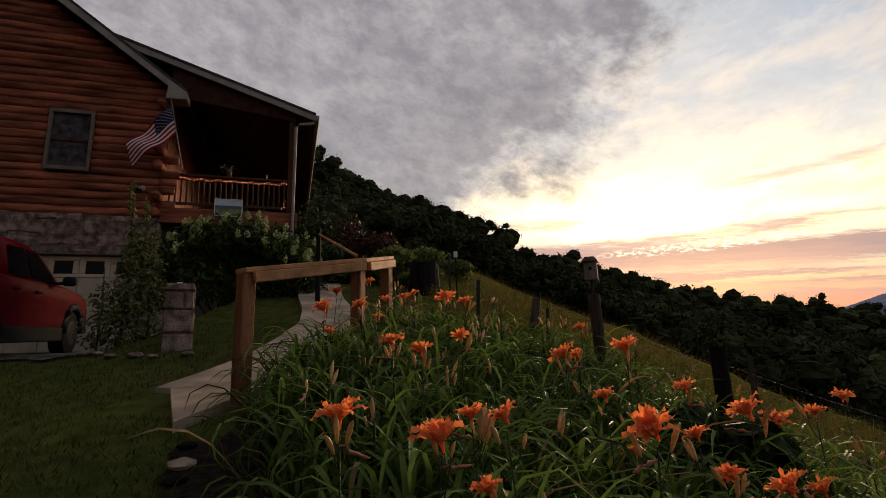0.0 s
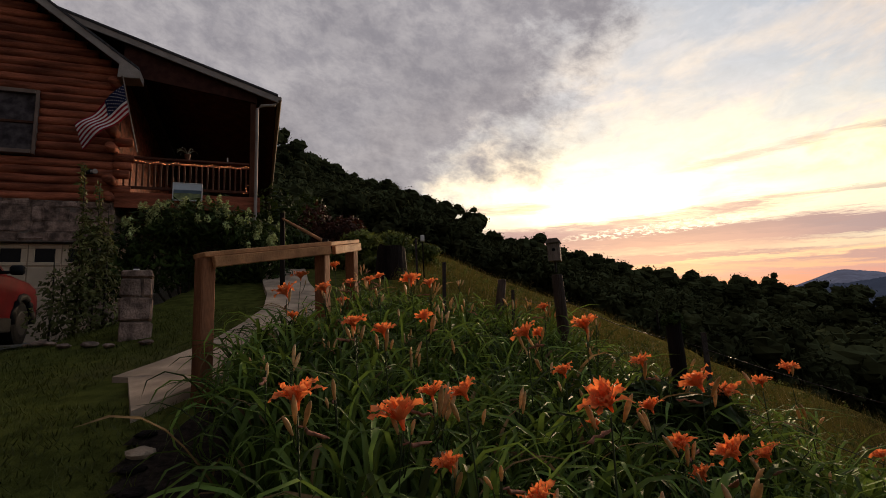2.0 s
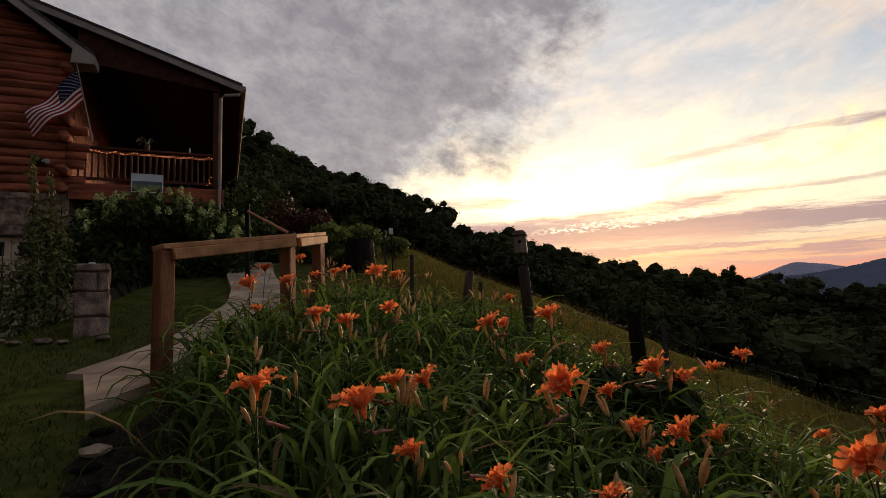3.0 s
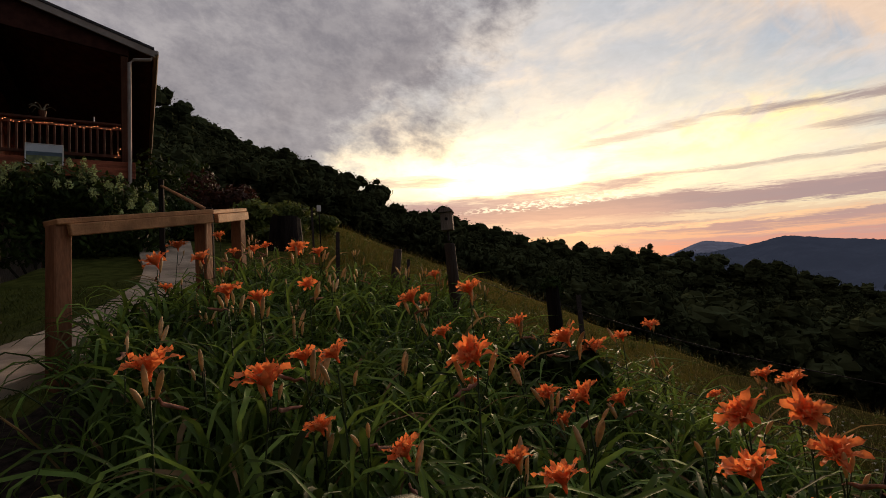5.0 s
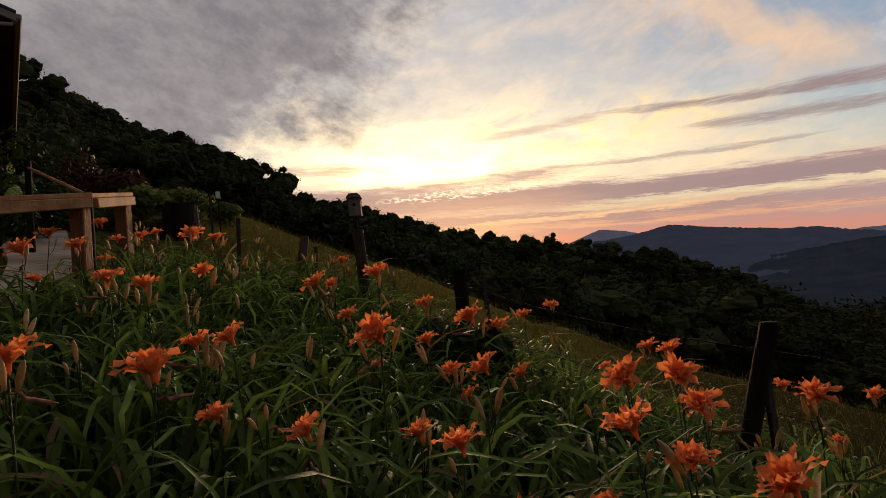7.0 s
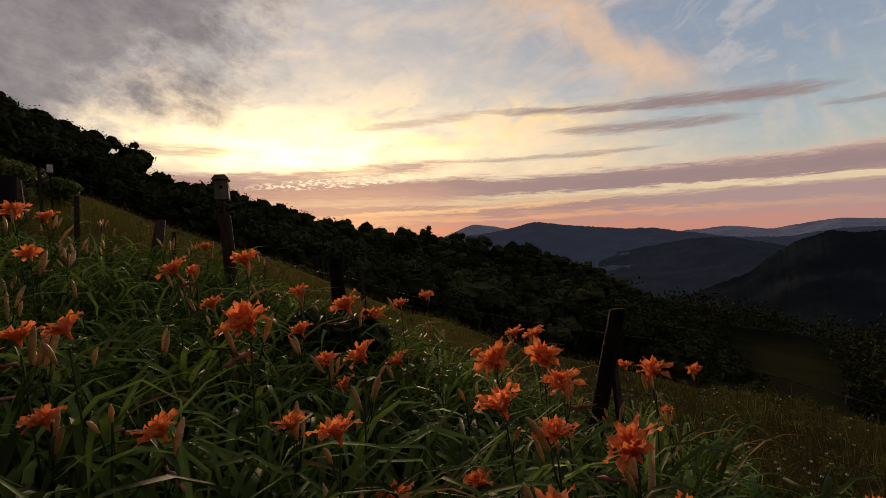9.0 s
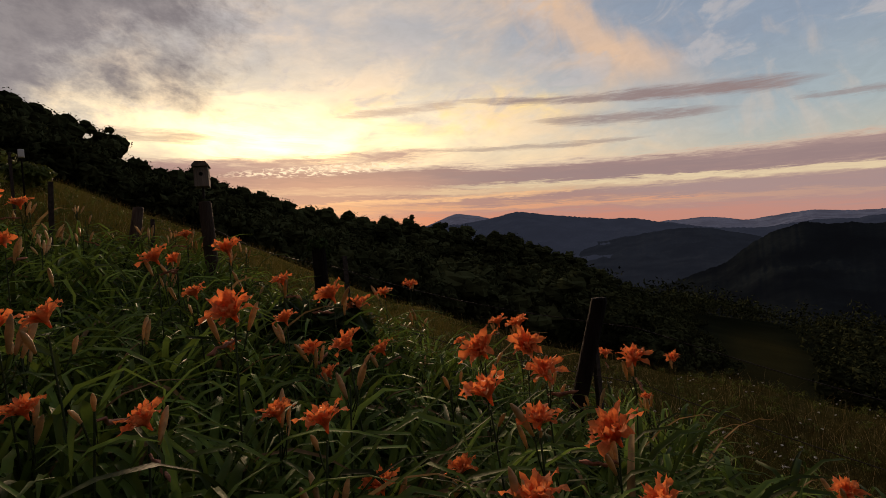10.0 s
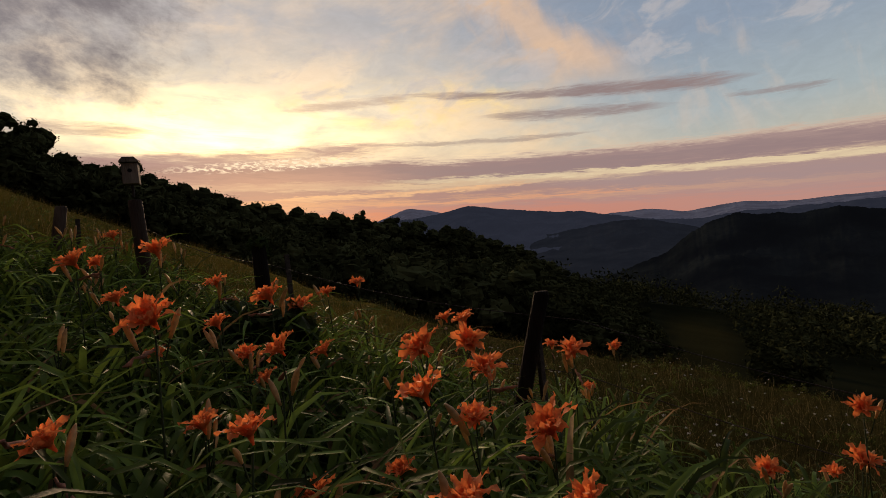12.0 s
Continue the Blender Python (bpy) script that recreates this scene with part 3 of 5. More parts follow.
def build_house():
    h = thing("log_house", HOUSE, "two-storey reddish log house on a stone base with a covered porch", "house")
    depth = 11.0
    # stone storey with the garage opening
    bm = bmesh.new()
    for s in ((-11, -5.3, 0, 0.4, -0.3, FLOOR), (-0.35, 0.0, 0, 0.4, -0.3, FLOOR), (-5.3, -0.35, 0, 0.4, 2.02, FLOOR), (-0.4, 0.0, 0.4, depth, -0.3, FLOOR), (-11, -10.6, 0.4, depth, -0.3, FLOOR)):
        box(bm, *s)
    base = part("stone_wall", bm, MORTAR, h, "rough grey-brown fieldstone base wall")
    # log wall: round courses, cut by the window and by the gable
    apex_x = -5.9
    roofline = lambda x: 6.24 + 0.76 * (0.05 - x) if x > apex_x else 6.24 + 0.76 * (0.05 - apex_x) - 0.76 * (apex_x - x)
    W = (-2.42, -1.58, 4.02, 5.40)
    z, k = FLOOR, 0
    while z < 11.6:
        top = z + LOGH
        xr = min(0.0, 0.05 - (top - 6.24) / 0.76) if top > 6.24 else 0.0
        xl = -11.0 if top <= 6.24 else max(-11.0, 2 * apex_x - xr)
        if xr - xl < 0.4:
            break
        spans = [(xl, xr)]
        zc = z + LOGH / 2
        if W[2] - FLOOR + FLOOR < zc < W[3]:
            spans = [(xl, W[0]), (W[1], xr)]
        for a, b in spans:
            bm = bmesh.new()
            prof = [(math.cos(q) * 0.075, math.sin(q) * LOGH * 0.52) for q in np.linspace(-math.pi / 2, math.pi / 2, 7)]
            n = max(4, int((b - a) / 0.22))
            rows = []
            for i in range(n + 1):
                x = a + (b - a) * i / n
                wv = 0.022 * noise.noise(Vector((x * 1.3, k * 3.7, 0))) + 0.014 * noise.noise(Vector((x * 4.0, k * 5.1, 2)))
                rows.append([bm.verts.new((x, 0.04 - c - wv, zc + s + 0.018 * noise.noise(Vector((x * 0.9, k * 2.3, 5))))) for c, s in prof])
            for r0, r1 in zip(rows, rows[1:]):
                for j in range(len(prof) - 1):
                    bm.faces.new((r0[j], r1[j], r1[j + 1], r0[j + 1]))
            bm.faces.new(rows[0])
            bm.faces.new(rows[-1][::-1])
            part("log", bm, LOG, h, smooth=True)
        z, k = top, k + 1
    # inner face of the log wall and the side wall under the porch roof
    bm = bmesh.new()
    prism(bm, [(-10.9, FLOOR), (W[0] - 0.02, FLOOR), (W[0] - 0.02, roofline(W[0]) - 0.25), (apex_x, roofline(apex_x) - 0.3), (-10.9, roofline(-10.9) - 0.25)], 0.1, 0.25)
    prism(bm, [(W[1] + 0.02, FLOOR), (-0.02, FLOOR), (-0.02, 6.2), (W[1] + 0.02, roofline(W[1]) - 0.25)], 0.1, 0.25)
    prism(bm, [(W[0] - 0.02, FLOOR), (W[1] + 0.02, FLOOR), (W[1] + 0.02, W[2]), (W[0] - 0.02, W[2])], 0.1, 0.25)
    prism(bm, [(W[0] - 0.02, W[3]), (W[1] + 0.02, W[3]), (W[1] + 0.02, 7.2), (W[0] - 0.02, 7.8)], 0.1, 0.25)
    part("backing_wall", bm, CHINK, h)
    side = boxes((-0.25, -0.02, 0.25, depth, FLOOR, 6.25), (-10.9, -10.7, 0.25, depth, FLOOR, 6.25), (-10.9, 0, depth, depth + 0.2, -0.3, 6.25))
    part("side_wall", side, LOG, h)
    part("floor_deck", boxes((-10.6, -0.4, 0.4, depth, FLOOR - 0.2, FLOOR - 0.02)), DARKWOOD, h)
    # crossing log ends at the corner
    for i in range(16):
        if i % 2 == 0 and i not in (4,):
            bm = bmesh.new()
            zc = FLOOR + (i + 0.5) * LOGH
            tube(bm, [(-0.10 + 0.02 * (i % 3), 0.1, zc), (-0.10, -0.22 - 0.05 * (i % 3), zc)], [0.115, 0.11], 10)
            part("log_end", bm, LOG, h, smooth=True)
        elif i < 9:
            bm = bmesh.new()
            zc = FLOOR + (i + 0.5) * LOGH
            tube(bm, [(-0.05, 0.03, zc), (0.26 + 0.04 * (i % 3), 0.03, zc)], [0.11, 0.105], 10)
            part("log_end", bm, LOG, h, smooth=True)
    # main roof: two slopes with fascia, boxed return at the eave
    ra = roofline(apex_x) + 0.12
    for nm, x0, z0, x1, z1 in (("roof", apex_x, ra, 0.42, 6.07), ("roof", apex_x, ra, 2 * apex_x - 0.42, 6.07)):
        bm = bmesh.new()
        slope_slab(bm, x0, z0 + 0.06, x1, z1 + 0.06, -0.42, depth + 0.4, 0.06)
        part(nm, bm, SHINGLE, h)
        bm = bmesh.new()
        slope_slab(bm, x0, z0 - 0.004, x1, z1 - 0.004, -0.40, -0.36, 0.20)
        part("rake_board", bm, TRIM, h)
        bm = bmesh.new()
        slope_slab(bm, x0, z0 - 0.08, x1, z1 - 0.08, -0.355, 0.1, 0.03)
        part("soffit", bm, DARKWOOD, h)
    bm = bmesh.new()
    prism(bm, [(0.0, 5.82), (0.46, 5.84), (0.46, 6.02), (0.04, 6.30)], -0.43, -0.02, 0.008)
    part("eave_return", bm, TRIM, h, "pale boxed eave return")
    # porch roof: shallower slope from the main roof out over the porch
    P0, P1 = (-1.5, 7.60), (3.53, 5.96)
    bm = bmesh.new()
    slope_slab(bm, *P0, *P1, -0.18, depth, 0.06)
    part("porch_roof", bm, SHINGLE, h)
    bm = bmesh.new()
    slope_slab(bm, P0[0], P0[1] - 0.064, P1[0], P1[1] - 0.064, -0.16, -0.11, 0.16)
    part("rake_board", bm, TRIM, h)
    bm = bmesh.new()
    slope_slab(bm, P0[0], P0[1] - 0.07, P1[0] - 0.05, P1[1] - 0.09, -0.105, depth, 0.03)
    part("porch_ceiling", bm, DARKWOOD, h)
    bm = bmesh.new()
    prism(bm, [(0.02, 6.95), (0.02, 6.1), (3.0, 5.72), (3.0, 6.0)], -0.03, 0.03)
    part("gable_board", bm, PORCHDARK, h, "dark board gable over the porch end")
    bm = bmesh.new()
    box(bm, P1[0] - 0.02, P1[0] + 0.09, -0.16, depth, P1[1] - 0.17, P1[1] - 0.05, 0.02)
    part("gutter", bm, TRIM, h, "pale gutter along the porch eave")
    bm = bmesh.new()
    tube(bm, [(P1[0], -0.1, P1[1] - 0.17), (P1[0] - 0.08, -0.1, P1[1] - 0.28), (3.12, -0.1, P1[1] - 0.34), (3.03, -0.1, P1[1] - 0.44), (3.0, -0.1, 1.2)], [0.04] * 5, 8)
    part("downspout", bm, TRIM, h, "pale metal downspout at the porch corner")
    # porch floor, posts, rail
    DECK = FLOOR + 0.24
    bm = boxes((0.0, 3.1, 0.0, depth, DECK - 0.05, DECK))
    part("porch_floor", bm, DARKWOOD, h)
    part("rim_board", boxes((0.0, 3.12, -0.045, -0.003, DECK - 0.36, DECK + 0.01)), LOG, h, "reddish rim board under the porch")
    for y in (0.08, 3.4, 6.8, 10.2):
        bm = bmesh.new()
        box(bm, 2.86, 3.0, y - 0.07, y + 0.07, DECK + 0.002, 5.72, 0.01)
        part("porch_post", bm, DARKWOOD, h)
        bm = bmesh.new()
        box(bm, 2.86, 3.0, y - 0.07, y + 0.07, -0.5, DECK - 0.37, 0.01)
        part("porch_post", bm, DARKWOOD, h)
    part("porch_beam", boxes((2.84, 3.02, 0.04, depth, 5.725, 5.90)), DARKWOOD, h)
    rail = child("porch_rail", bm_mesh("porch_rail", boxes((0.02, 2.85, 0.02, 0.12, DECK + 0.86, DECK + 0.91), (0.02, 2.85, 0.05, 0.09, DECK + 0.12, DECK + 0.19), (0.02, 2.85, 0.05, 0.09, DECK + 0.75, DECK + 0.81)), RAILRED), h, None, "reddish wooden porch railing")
    slat = bm_mesh("baluster", boxes((-0.02, 0.02, -0.018, 0.018, 0, 0.555)), RAILRED)
    for i in range(22):
        child("baluster", slat, rail, pose(0.14 + i * 0.126, 0.07, DECK + 0.193))
    rail2 = child("porch_rail", bm_mesh("porch_rail", boxes((2.88, 2.98, 0.16, depth, DECK + 0.86, DECK + 0.91), (2.91, 2.95, 0.16, depth, DECK + 0.12, DECK + 0.19)), RAILRED), h)
    for i in range(60):
        child("baluster", slat, rail2, pose(2.93, 0.3 + i * 0.17, DECK + 0.193))
    # window
    x0, x1, z0, z1 = W
    win = child("window", bm_mesh("window", boxes((x0 - 0.035, x0 + 0.03, -0.08, 0.06, z0 - 0.06, z1 + 0.06), (x1 - 0.03, x1 + 0.035, -0.08, 0.06, z0 - 0.06, z1 + 0.06), (x0 + 0.032, x1 - 0.032, -0.10, 0.06, z1 - 0.03, z1 + 0.06), (x0 + 0.032, x1 - 0.032, -0.12, 0.06, z0 - 0.06, z0 + 0.03)), WINTRIM), h, None, "double-hung window in a pale frame")
    part("sash_bar", boxes((x0 + 0.032, x1 - 0.032, -0.04, 0.03, (z0 + z1) / 2 - 0.03, (z0 + z1) / 2 + 0.03)), DARKWOOD, win)
    part("pane", boxes((x0 + 0.032, x1 - 0.032, -0.01, 0.0, (z0 + z1) / 2 + 0.032, z1 - 0.032), bevel=0), SCREEN, win)
    part("pane", boxes((x0 + 0.032, x1 - 0.032, -0.01, 0.0, z0 + 0.032, (z0 + z1) / 2 - 0.032), bevel=0), SCREEN, win)
    # garage door: five rows of panels, the top one glazed
    d = child("garage_door", bm_mesh("garage_door", boxes((-5.3, -0.35, 0.2, 0.23, -0.2, 2.02)), CREAM), h, None, "cream sectional garage door with small square windows")
    for r in range(4):
        for c in range(8):
            a = -5.25 + c * 0.6125
            wz = r == 3
            z0, z1 = (0.02 + r * 0.50 if r else -0.13), 0.50 + r * 0.50
            if not wz:
                part("panel", boxes((a, a + 0.60, 0.165, 0.198, z0, z1), bevel=0.012), CREAM, d)
            else:
                part("panel", boxes((a, a + 0.60, 0.165, 0.198, z0, 1.60), (a, a + 0.60, 0.165, 0.198, 1.90, 2.0), (a, a + 0.115, 0.165, 0.198, 1.602, 1.898), (a + 0.485, a + 0.60, 0.165, 0.198, 1.602, 1.898), bevel=0.008), CREAM, d)
                part("pane", boxes((a + 0.117, a + 0.483, 0.19, 0.197, 1.602, 1.898), bevel=0), GLASS, d)
    # fieldstones on the base wall
    rng = random.Random(4)
    z = 2.06
    stones = []
    while z < FLOOR - 0.05:
        hh = min(rng.uniform(0.12, 0.34), FLOOR - z - 0.01)
        if FLOOR - z - hh < 0.08:
            hh = FLOOR - z - 0.01
        x = -6.0
        while x < -0.02:
            ww = min(rng.uniform(0.14, 0.5), -0.01 - x)
            stones.append((x, x + ww, z, z + hh))
            x += ww
        z += hh
    z = 0.0
    while z < 2.03:
        hh = rng.uniform(0.16, 0.3)
        stones.append((-0.345, -0.01, z, min(z + hh, 2.05)))
        z += hh
    for a, b, c, e in stones:
        if b - a < 0.06 or e - c < 0.05:
            continue
        bm = bmesh.new()
        vs = box(bm, a + 0.002, b - 0.002, -rng.uniform(0.008, 0.035), 0.05, c + 0.002, e - 0.002, 0.010)
        for v in bm.verts:
            v.co += Vector((rng.uniform(-1, 1), rng.uniform(-0.5, 0.5), rng.uniform(-1, 1))) * 0.038
        part("stone", bm, STONE, base)
    return h


house = build_house()


# ---- red pickup on the drive ----
def build_truck():
    """Nose along +y, its right side towards +x."""
    t = thing("pickup_truck", pose(-8.18, 9.97, 1.458, 0, 0, 20) @ pose(0, 0, 0, 2.8), "red pickup truck parked nose-in at the garage", "truck")
    Wd = 0.93

    def shell(name, outline, half, mat, label="", bev=0.05):
        bm = bmesh.new()
        prism(bm, [(y, z) for y, z in outline], -half, half, bev)
        bmesh.ops.transform(bm, matrix=Matrix.Rotation(radians(90), 4, "Z"), verts=bm.verts)
        return part(name, bm, mat, t, label, True)

    arch = lambda c, r=0.47: [(c + r * math.cos(q), 0.40 + r * math.sin(q)) for q in np.linspace(0, math.pi, 9)]
    low = [(0.0, 0.55), (0.0, 0.95), (-0.12, 1.10), (-1.25, 1.22), (-5.3, 1.22), (-5.3, 0.55)]
    outline = [(0.0, 0.50), (0.03, 0.85), (-0.10, 1.06), (-0.5, 1.16), (-1.35, 1.22), (-5.3, 1.20), (-5.3, 0.52)] + arch(-4.2)[::-1] + [(-3.6, 0.30), (-1.5, 0.30)] + arch(-0.78)[::-1]
    shell("body", outline, Wd, RED)
    cab = [(-1.30, 1.18), (-2.05, 1.74), (-2.35, 1.80), (-3.2, 1.80), (-3.45, 1.74), (-3.65, 1.18)]
    bm = bmesh.new()
    a = [bm.verts.new((s * (0.90 if z < 1.3 else 0.72), y, z)) for s in (-1, 1) for y, z in cab]
    n = len(cab)
    bm.faces.new(a[:n]); bm.faces.new(a[n:][::-1])
    for i in range(n):
        bm.faces.new((a[i], a[n + i], a[n + (i + 1) % n], a[(i + 1) % n]))
    bmesh.ops.recalc_face_normals(bm, faces=bm.faces)
    bmesh.ops.bevel(bm, geom=list(bm.edges), offset=0.04, segments=2, affect="EDGES")
    part("cab", bm, RED, t, smooth=True)

    def pane(pts, nm="side_window"):
        bm = bmesh.new()
        f0 = bm.faces.new([bm.verts.new(p) for p in pts])
        bmesh.ops.solidify(bm, geom=[f0], thickness=0.012)
        part(nm, bm, GLASS, t)

    for s in (-1, 1):
        f = lambda z: s * (0.912 - (z - 1.2) * 0.315)
        pane([(f(1.24), -1.62, 1.24), (f(1.68), -2.16, 1.68), (f(1.70), -2.62, 1.70), (f(1.24), -2.62, 1.24)])
        pane([(f(1.24), -2.70, 1.24), (f(1.70), -2.70, 1.70), (f(1.68), -3.25, 1.68), (f(1.24), -3.42, 1.24)])
        bm = bmesh.new()
        box(bm, s * 1.12 - 0.10, s * 1.12 + 0.10, -1.82, -1.70, 1.20, 1.36, 0.035)
        box(bm, s * 0.96 - 0.08, s * 0.96 + 0.08, -1.79, -1.74, 1.22, 1.27, 0.01)
        part("wing_mirror", bm, BLACK, t, "black wing mirror", True)
        for y in (-2.50, -3.3):
            bm = bmesh.new()
            box(bm, s * 0.955 - 0.02, s * 0.955 + 0.02, y - 0.1, y + 0.1, 1.02, 1.06, 0.012)
            part("door_handle", bm, RED, t)
        for y in (-0.78, -4.2):
            wh = child("wheel", None, t, pose(s * 0.80, y, 0.40))
            bm = bmesh.new()
            tube(bm, [(-0.13, 0, 0), (-0.11, 0, 0), (0.11, 0, 0), (0.13, 0, 0)], [0.34, 0.40, 0.40, 0.34], 28)
            part("tyre", bm, TYRE, wh, smooth=False)
            bm = bmesh.new()
            tube(bm, [(s * 0.128, 0, 0), (s * 0.14, 0, 0)], [0.24, 0.20], 20)
            part("rim", bm, RIM, wh)
    for s in (-1, 1):
        for c in (-0.78, -4.2):
            bm = bmesh.new()
            tube(bm, [(s * 0.925, y, z) for y, z in arch(c, 0.485)], [0.075] * 9, 6)
            part("fender_flare", bm, BLACK, t, smooth=True)
        part("rocker_panel", boxes((s * 0.90 - 0.05, s * 0.90 + 0.05, -3.65, -1.30, 0.26, 0.50), bevel=0.02), BLACK, t)
    pane([(-0.70, -1.43, 1.26), (0.70, -1.43, 1.26), (0.62, -1.98, 1.68), (-0.62, -1.98, 1.68)], "windscreen")
    part("front_bumper", boxes((-0.9, 0.9, -0.02, 0.14, 0.42, 0.66), bevel=0.04), BLACK, t)
    part("rear_bumper", boxes((-0.9, 0.9, -5.45, -5.32, 0.5, 0.68), bevel=0.03), CHROME, t)
    for s in (-1, 1):
        part("headlight", boxes((s * 0.72 - 0.17, s * 0.72 + 0.17, -0.06, 0.05, 0.78, 0.96), bevel=0.03), CHROME, t)
        part("tail_light", boxes((s * 0.84 - 0.07, s * 0.84 + 0.07, -5.33, -5.29, 0.85, 1.15), bevel=0.01), RED, t)


build_truck()


# ---- leafy things ----
def leaf_cloud(rng, lobes, count, size, droop=0.3, outline=0.8):
    """Leaves as small folded blades around lobes (x, y, z, rx, ry, rz); returns verts, faces."""
    lob = np.array(lobes, float)
    vol = (lob[:, 3] * lob[:, 4] * lob[:, 5]) ** (2 / 3)
    idx = rng.choice(len(lob), count, p=vol / vol.sum())
    d = rng.normal(size=(count, 3))
    d /= np.linalg.norm(d, axis=1)[:, None]
    rad = outline + (1.08 - outline) * rng.random(count) ** 0.6
    c = lob[idx, :3] + d * rad[:, None] * lob[idx, 3:]
    n = d + rng.normal(size=(count, 3)) * 0.6
    n[:, 2] += droop
    n /= np.linalg.norm(n, axis=1)[:, None]
    a = np.cross(n, rng.normal(size=(count, 3)))
    a /= np.linalg.norm(a, axis=1)[:, None]
    b = np.cross(n, a)
    s = size * (0.6 + 0.8 * rng.random(count))[:, None]
    p0, p1, p2, p3 = c - a * s, c + b * s * 0.42 - n * s * 0.12, c + a * s, c - b * s * 0.42 - n * s * 0.12
    V = np.stack([p0, p1, p2, p3], 1).reshape(-1, 3)
    F = np.arange(4 * count).reshape(-1, 4)
    return V, F


def join_clouds(parts):
    V, F, o = [], [], 0
    for v, q in parts:
        V.append(v)
        F.append(q + o)
        o += len(v)
    return np.concatenate(V), np.concatenate(F)


def ball():
    bm = bmesh.new()
    bmesh.ops.create_uvsphere(bm, u_segments=8, v_segments=7, radius=1.0)
    me = bpy.data.meshes.new("ball")
    bm.to_mesh(me)
    bm.free()
    v = np.array([q.co[:] for q in me.vertices])
    f = np.array([(*q.vertices, q.vertices[2])[:4] if len(q.vertices) == 4 else (*q.vertices, q.vertices[0]) for q in me.polygons if len(q.vertices) == 4])
    bpy.data.meshes.remove(me)
    return v, f


BALL_V, BALL_F = ball()


def forest(name, spots, seed, label):
    rng = np.random.default_rng(seed)
    clouds = []
    trunks = bmesh.new()
    for x, y, hgt, wid, rim in spots:
        z = at(x, y)
        lobes = []
        low, n = hgt * 0.10, 30 if rim else 18
        for i in range(n):
            d = rng.normal(size=3)
            d *= rng.random() ** 0.4 * 0.78 / np.linalg.norm(d)
            s = min(wid, hgt * 1.1) * (rng.uniform(0.12, 0.19) if rim else rng.uniform(0.12, 0.20))
            lobes.append((x + d[0] * wid * 0.5, y + d[1] * wid * 0.5, z + low + hgt * 0.42 * (1 + d[2]), s, s, s * rng.uniform(0.65, 0.95)))
        clouds.append(leaf_cloud(rng, lobes, 1400 if rim else 400, 0.17 if rim else 0.21, 0.0, 0.62))
        for l in lobes[::1 if rim else 2]:
            k = (0.55 if rim else 0.45) + 0.38 * rng.random((len(BALL_V), 1))
            clouds.append((BALL_V * k * np.array(l[3:]) + np.array(l[:3]), BALL_F))
        top = (x + 0.06 * wid * rng.uniform(-1, 1), y, z + hgt * 0.7)
        tube(trunks, [(x, y, z - 0.5), top], [0.022 * hgt, 0.010 * hgt], 5, False)
        for l in lobes[:6 if rim else 2]:
            tube(trunks, [(x, y, z + hgt * 0.3), l[:3]], [0.010 * hgt, 0.004 * hgt], 4, False)
    V, F = join_clouds(clouds)
    ob = tagged(new(name, mesh_of(name, V, F, WOODS)), label, "forest", kind="stuff")
    child("trunks", bm_mesh("trunks", trunks, BARK), ob)
    return ob


def scatter_woods():
    rng = np.random.default_rng(11)
    spots = []
    for a in np.arange(-40, 80, 1.0):
        rr, r0 = float(np.interp(a, RIDGE_AZ, RIDGE_R)), float(np.interp(a, BROW_AZ, BROW_R))
        for k, q in enumerate((1.0 if round(a) % 6 == 0 else 0.95, 0.88, 0.78, 0.66, 0.55, 0.45, 0.36, 0.29)):
            if k == 0 and a < 12 and round(a) % 2:
                continue
            if clearing(a, q * rr) < 1.15 or q * rr < r0 + 7 or (a < -17 and k > 1):
                continue
            b = a + rng.uniform(-0.6, 0.6) * (1 + 0.4 * k)
            r = rr * q * rng.uniform(0.96, 1.04)
            x, y = r * math.sin(radians(b)), r * math.cos(radians(b))
            sky_line = EYE + r * math.tan(radians(float(np.interp(b, TREE_AZ, TREE_EL))))
            hgt = sky_line * 1.0 - at(x, y) if k == 0 else (sky_line - at(x, y)) * 0.9
            hgt *= rng.uniform(0.94, 1.12) if k == 0 else rng.uniform(0.82, 1.0)
            if k and hgt > 10.0:
                hgt = rng.uniform(6.5, 10.0)
            if hgt < 2.2:
                continue
            spots.append((x, y, hgt, min(max(hgt, 4.5) * (rng.uniform(1.0, 1.45) if k == 0 else rng.uniform(0.7, 1.0)), 10.0), k == 0))
    for b, up in ((4.8, 0.8), (7.3, 1.5), (16.5, 0.9), (22.4, 0.7), (26.5, 0.5), (36.7, 0.9)):
        r = float(np.interp(b, RIDGE_AZ, RIDGE_R)) * 0.93
        x, y = r * math.sin(radians(b)), r * math.cos(radians(b))
        hgt = EYE + r * math.tan(radians(float(np.interp(b, TREE_AZ, TREE_EL)) + up)) - at(x, y)
        spots.append((x, y, hgt, min(hgt * 0.75, 6.0), True))
    forest("woodland", spots, 5, "dark broad-leaved woodland covering the ridge")


scatter_woods()


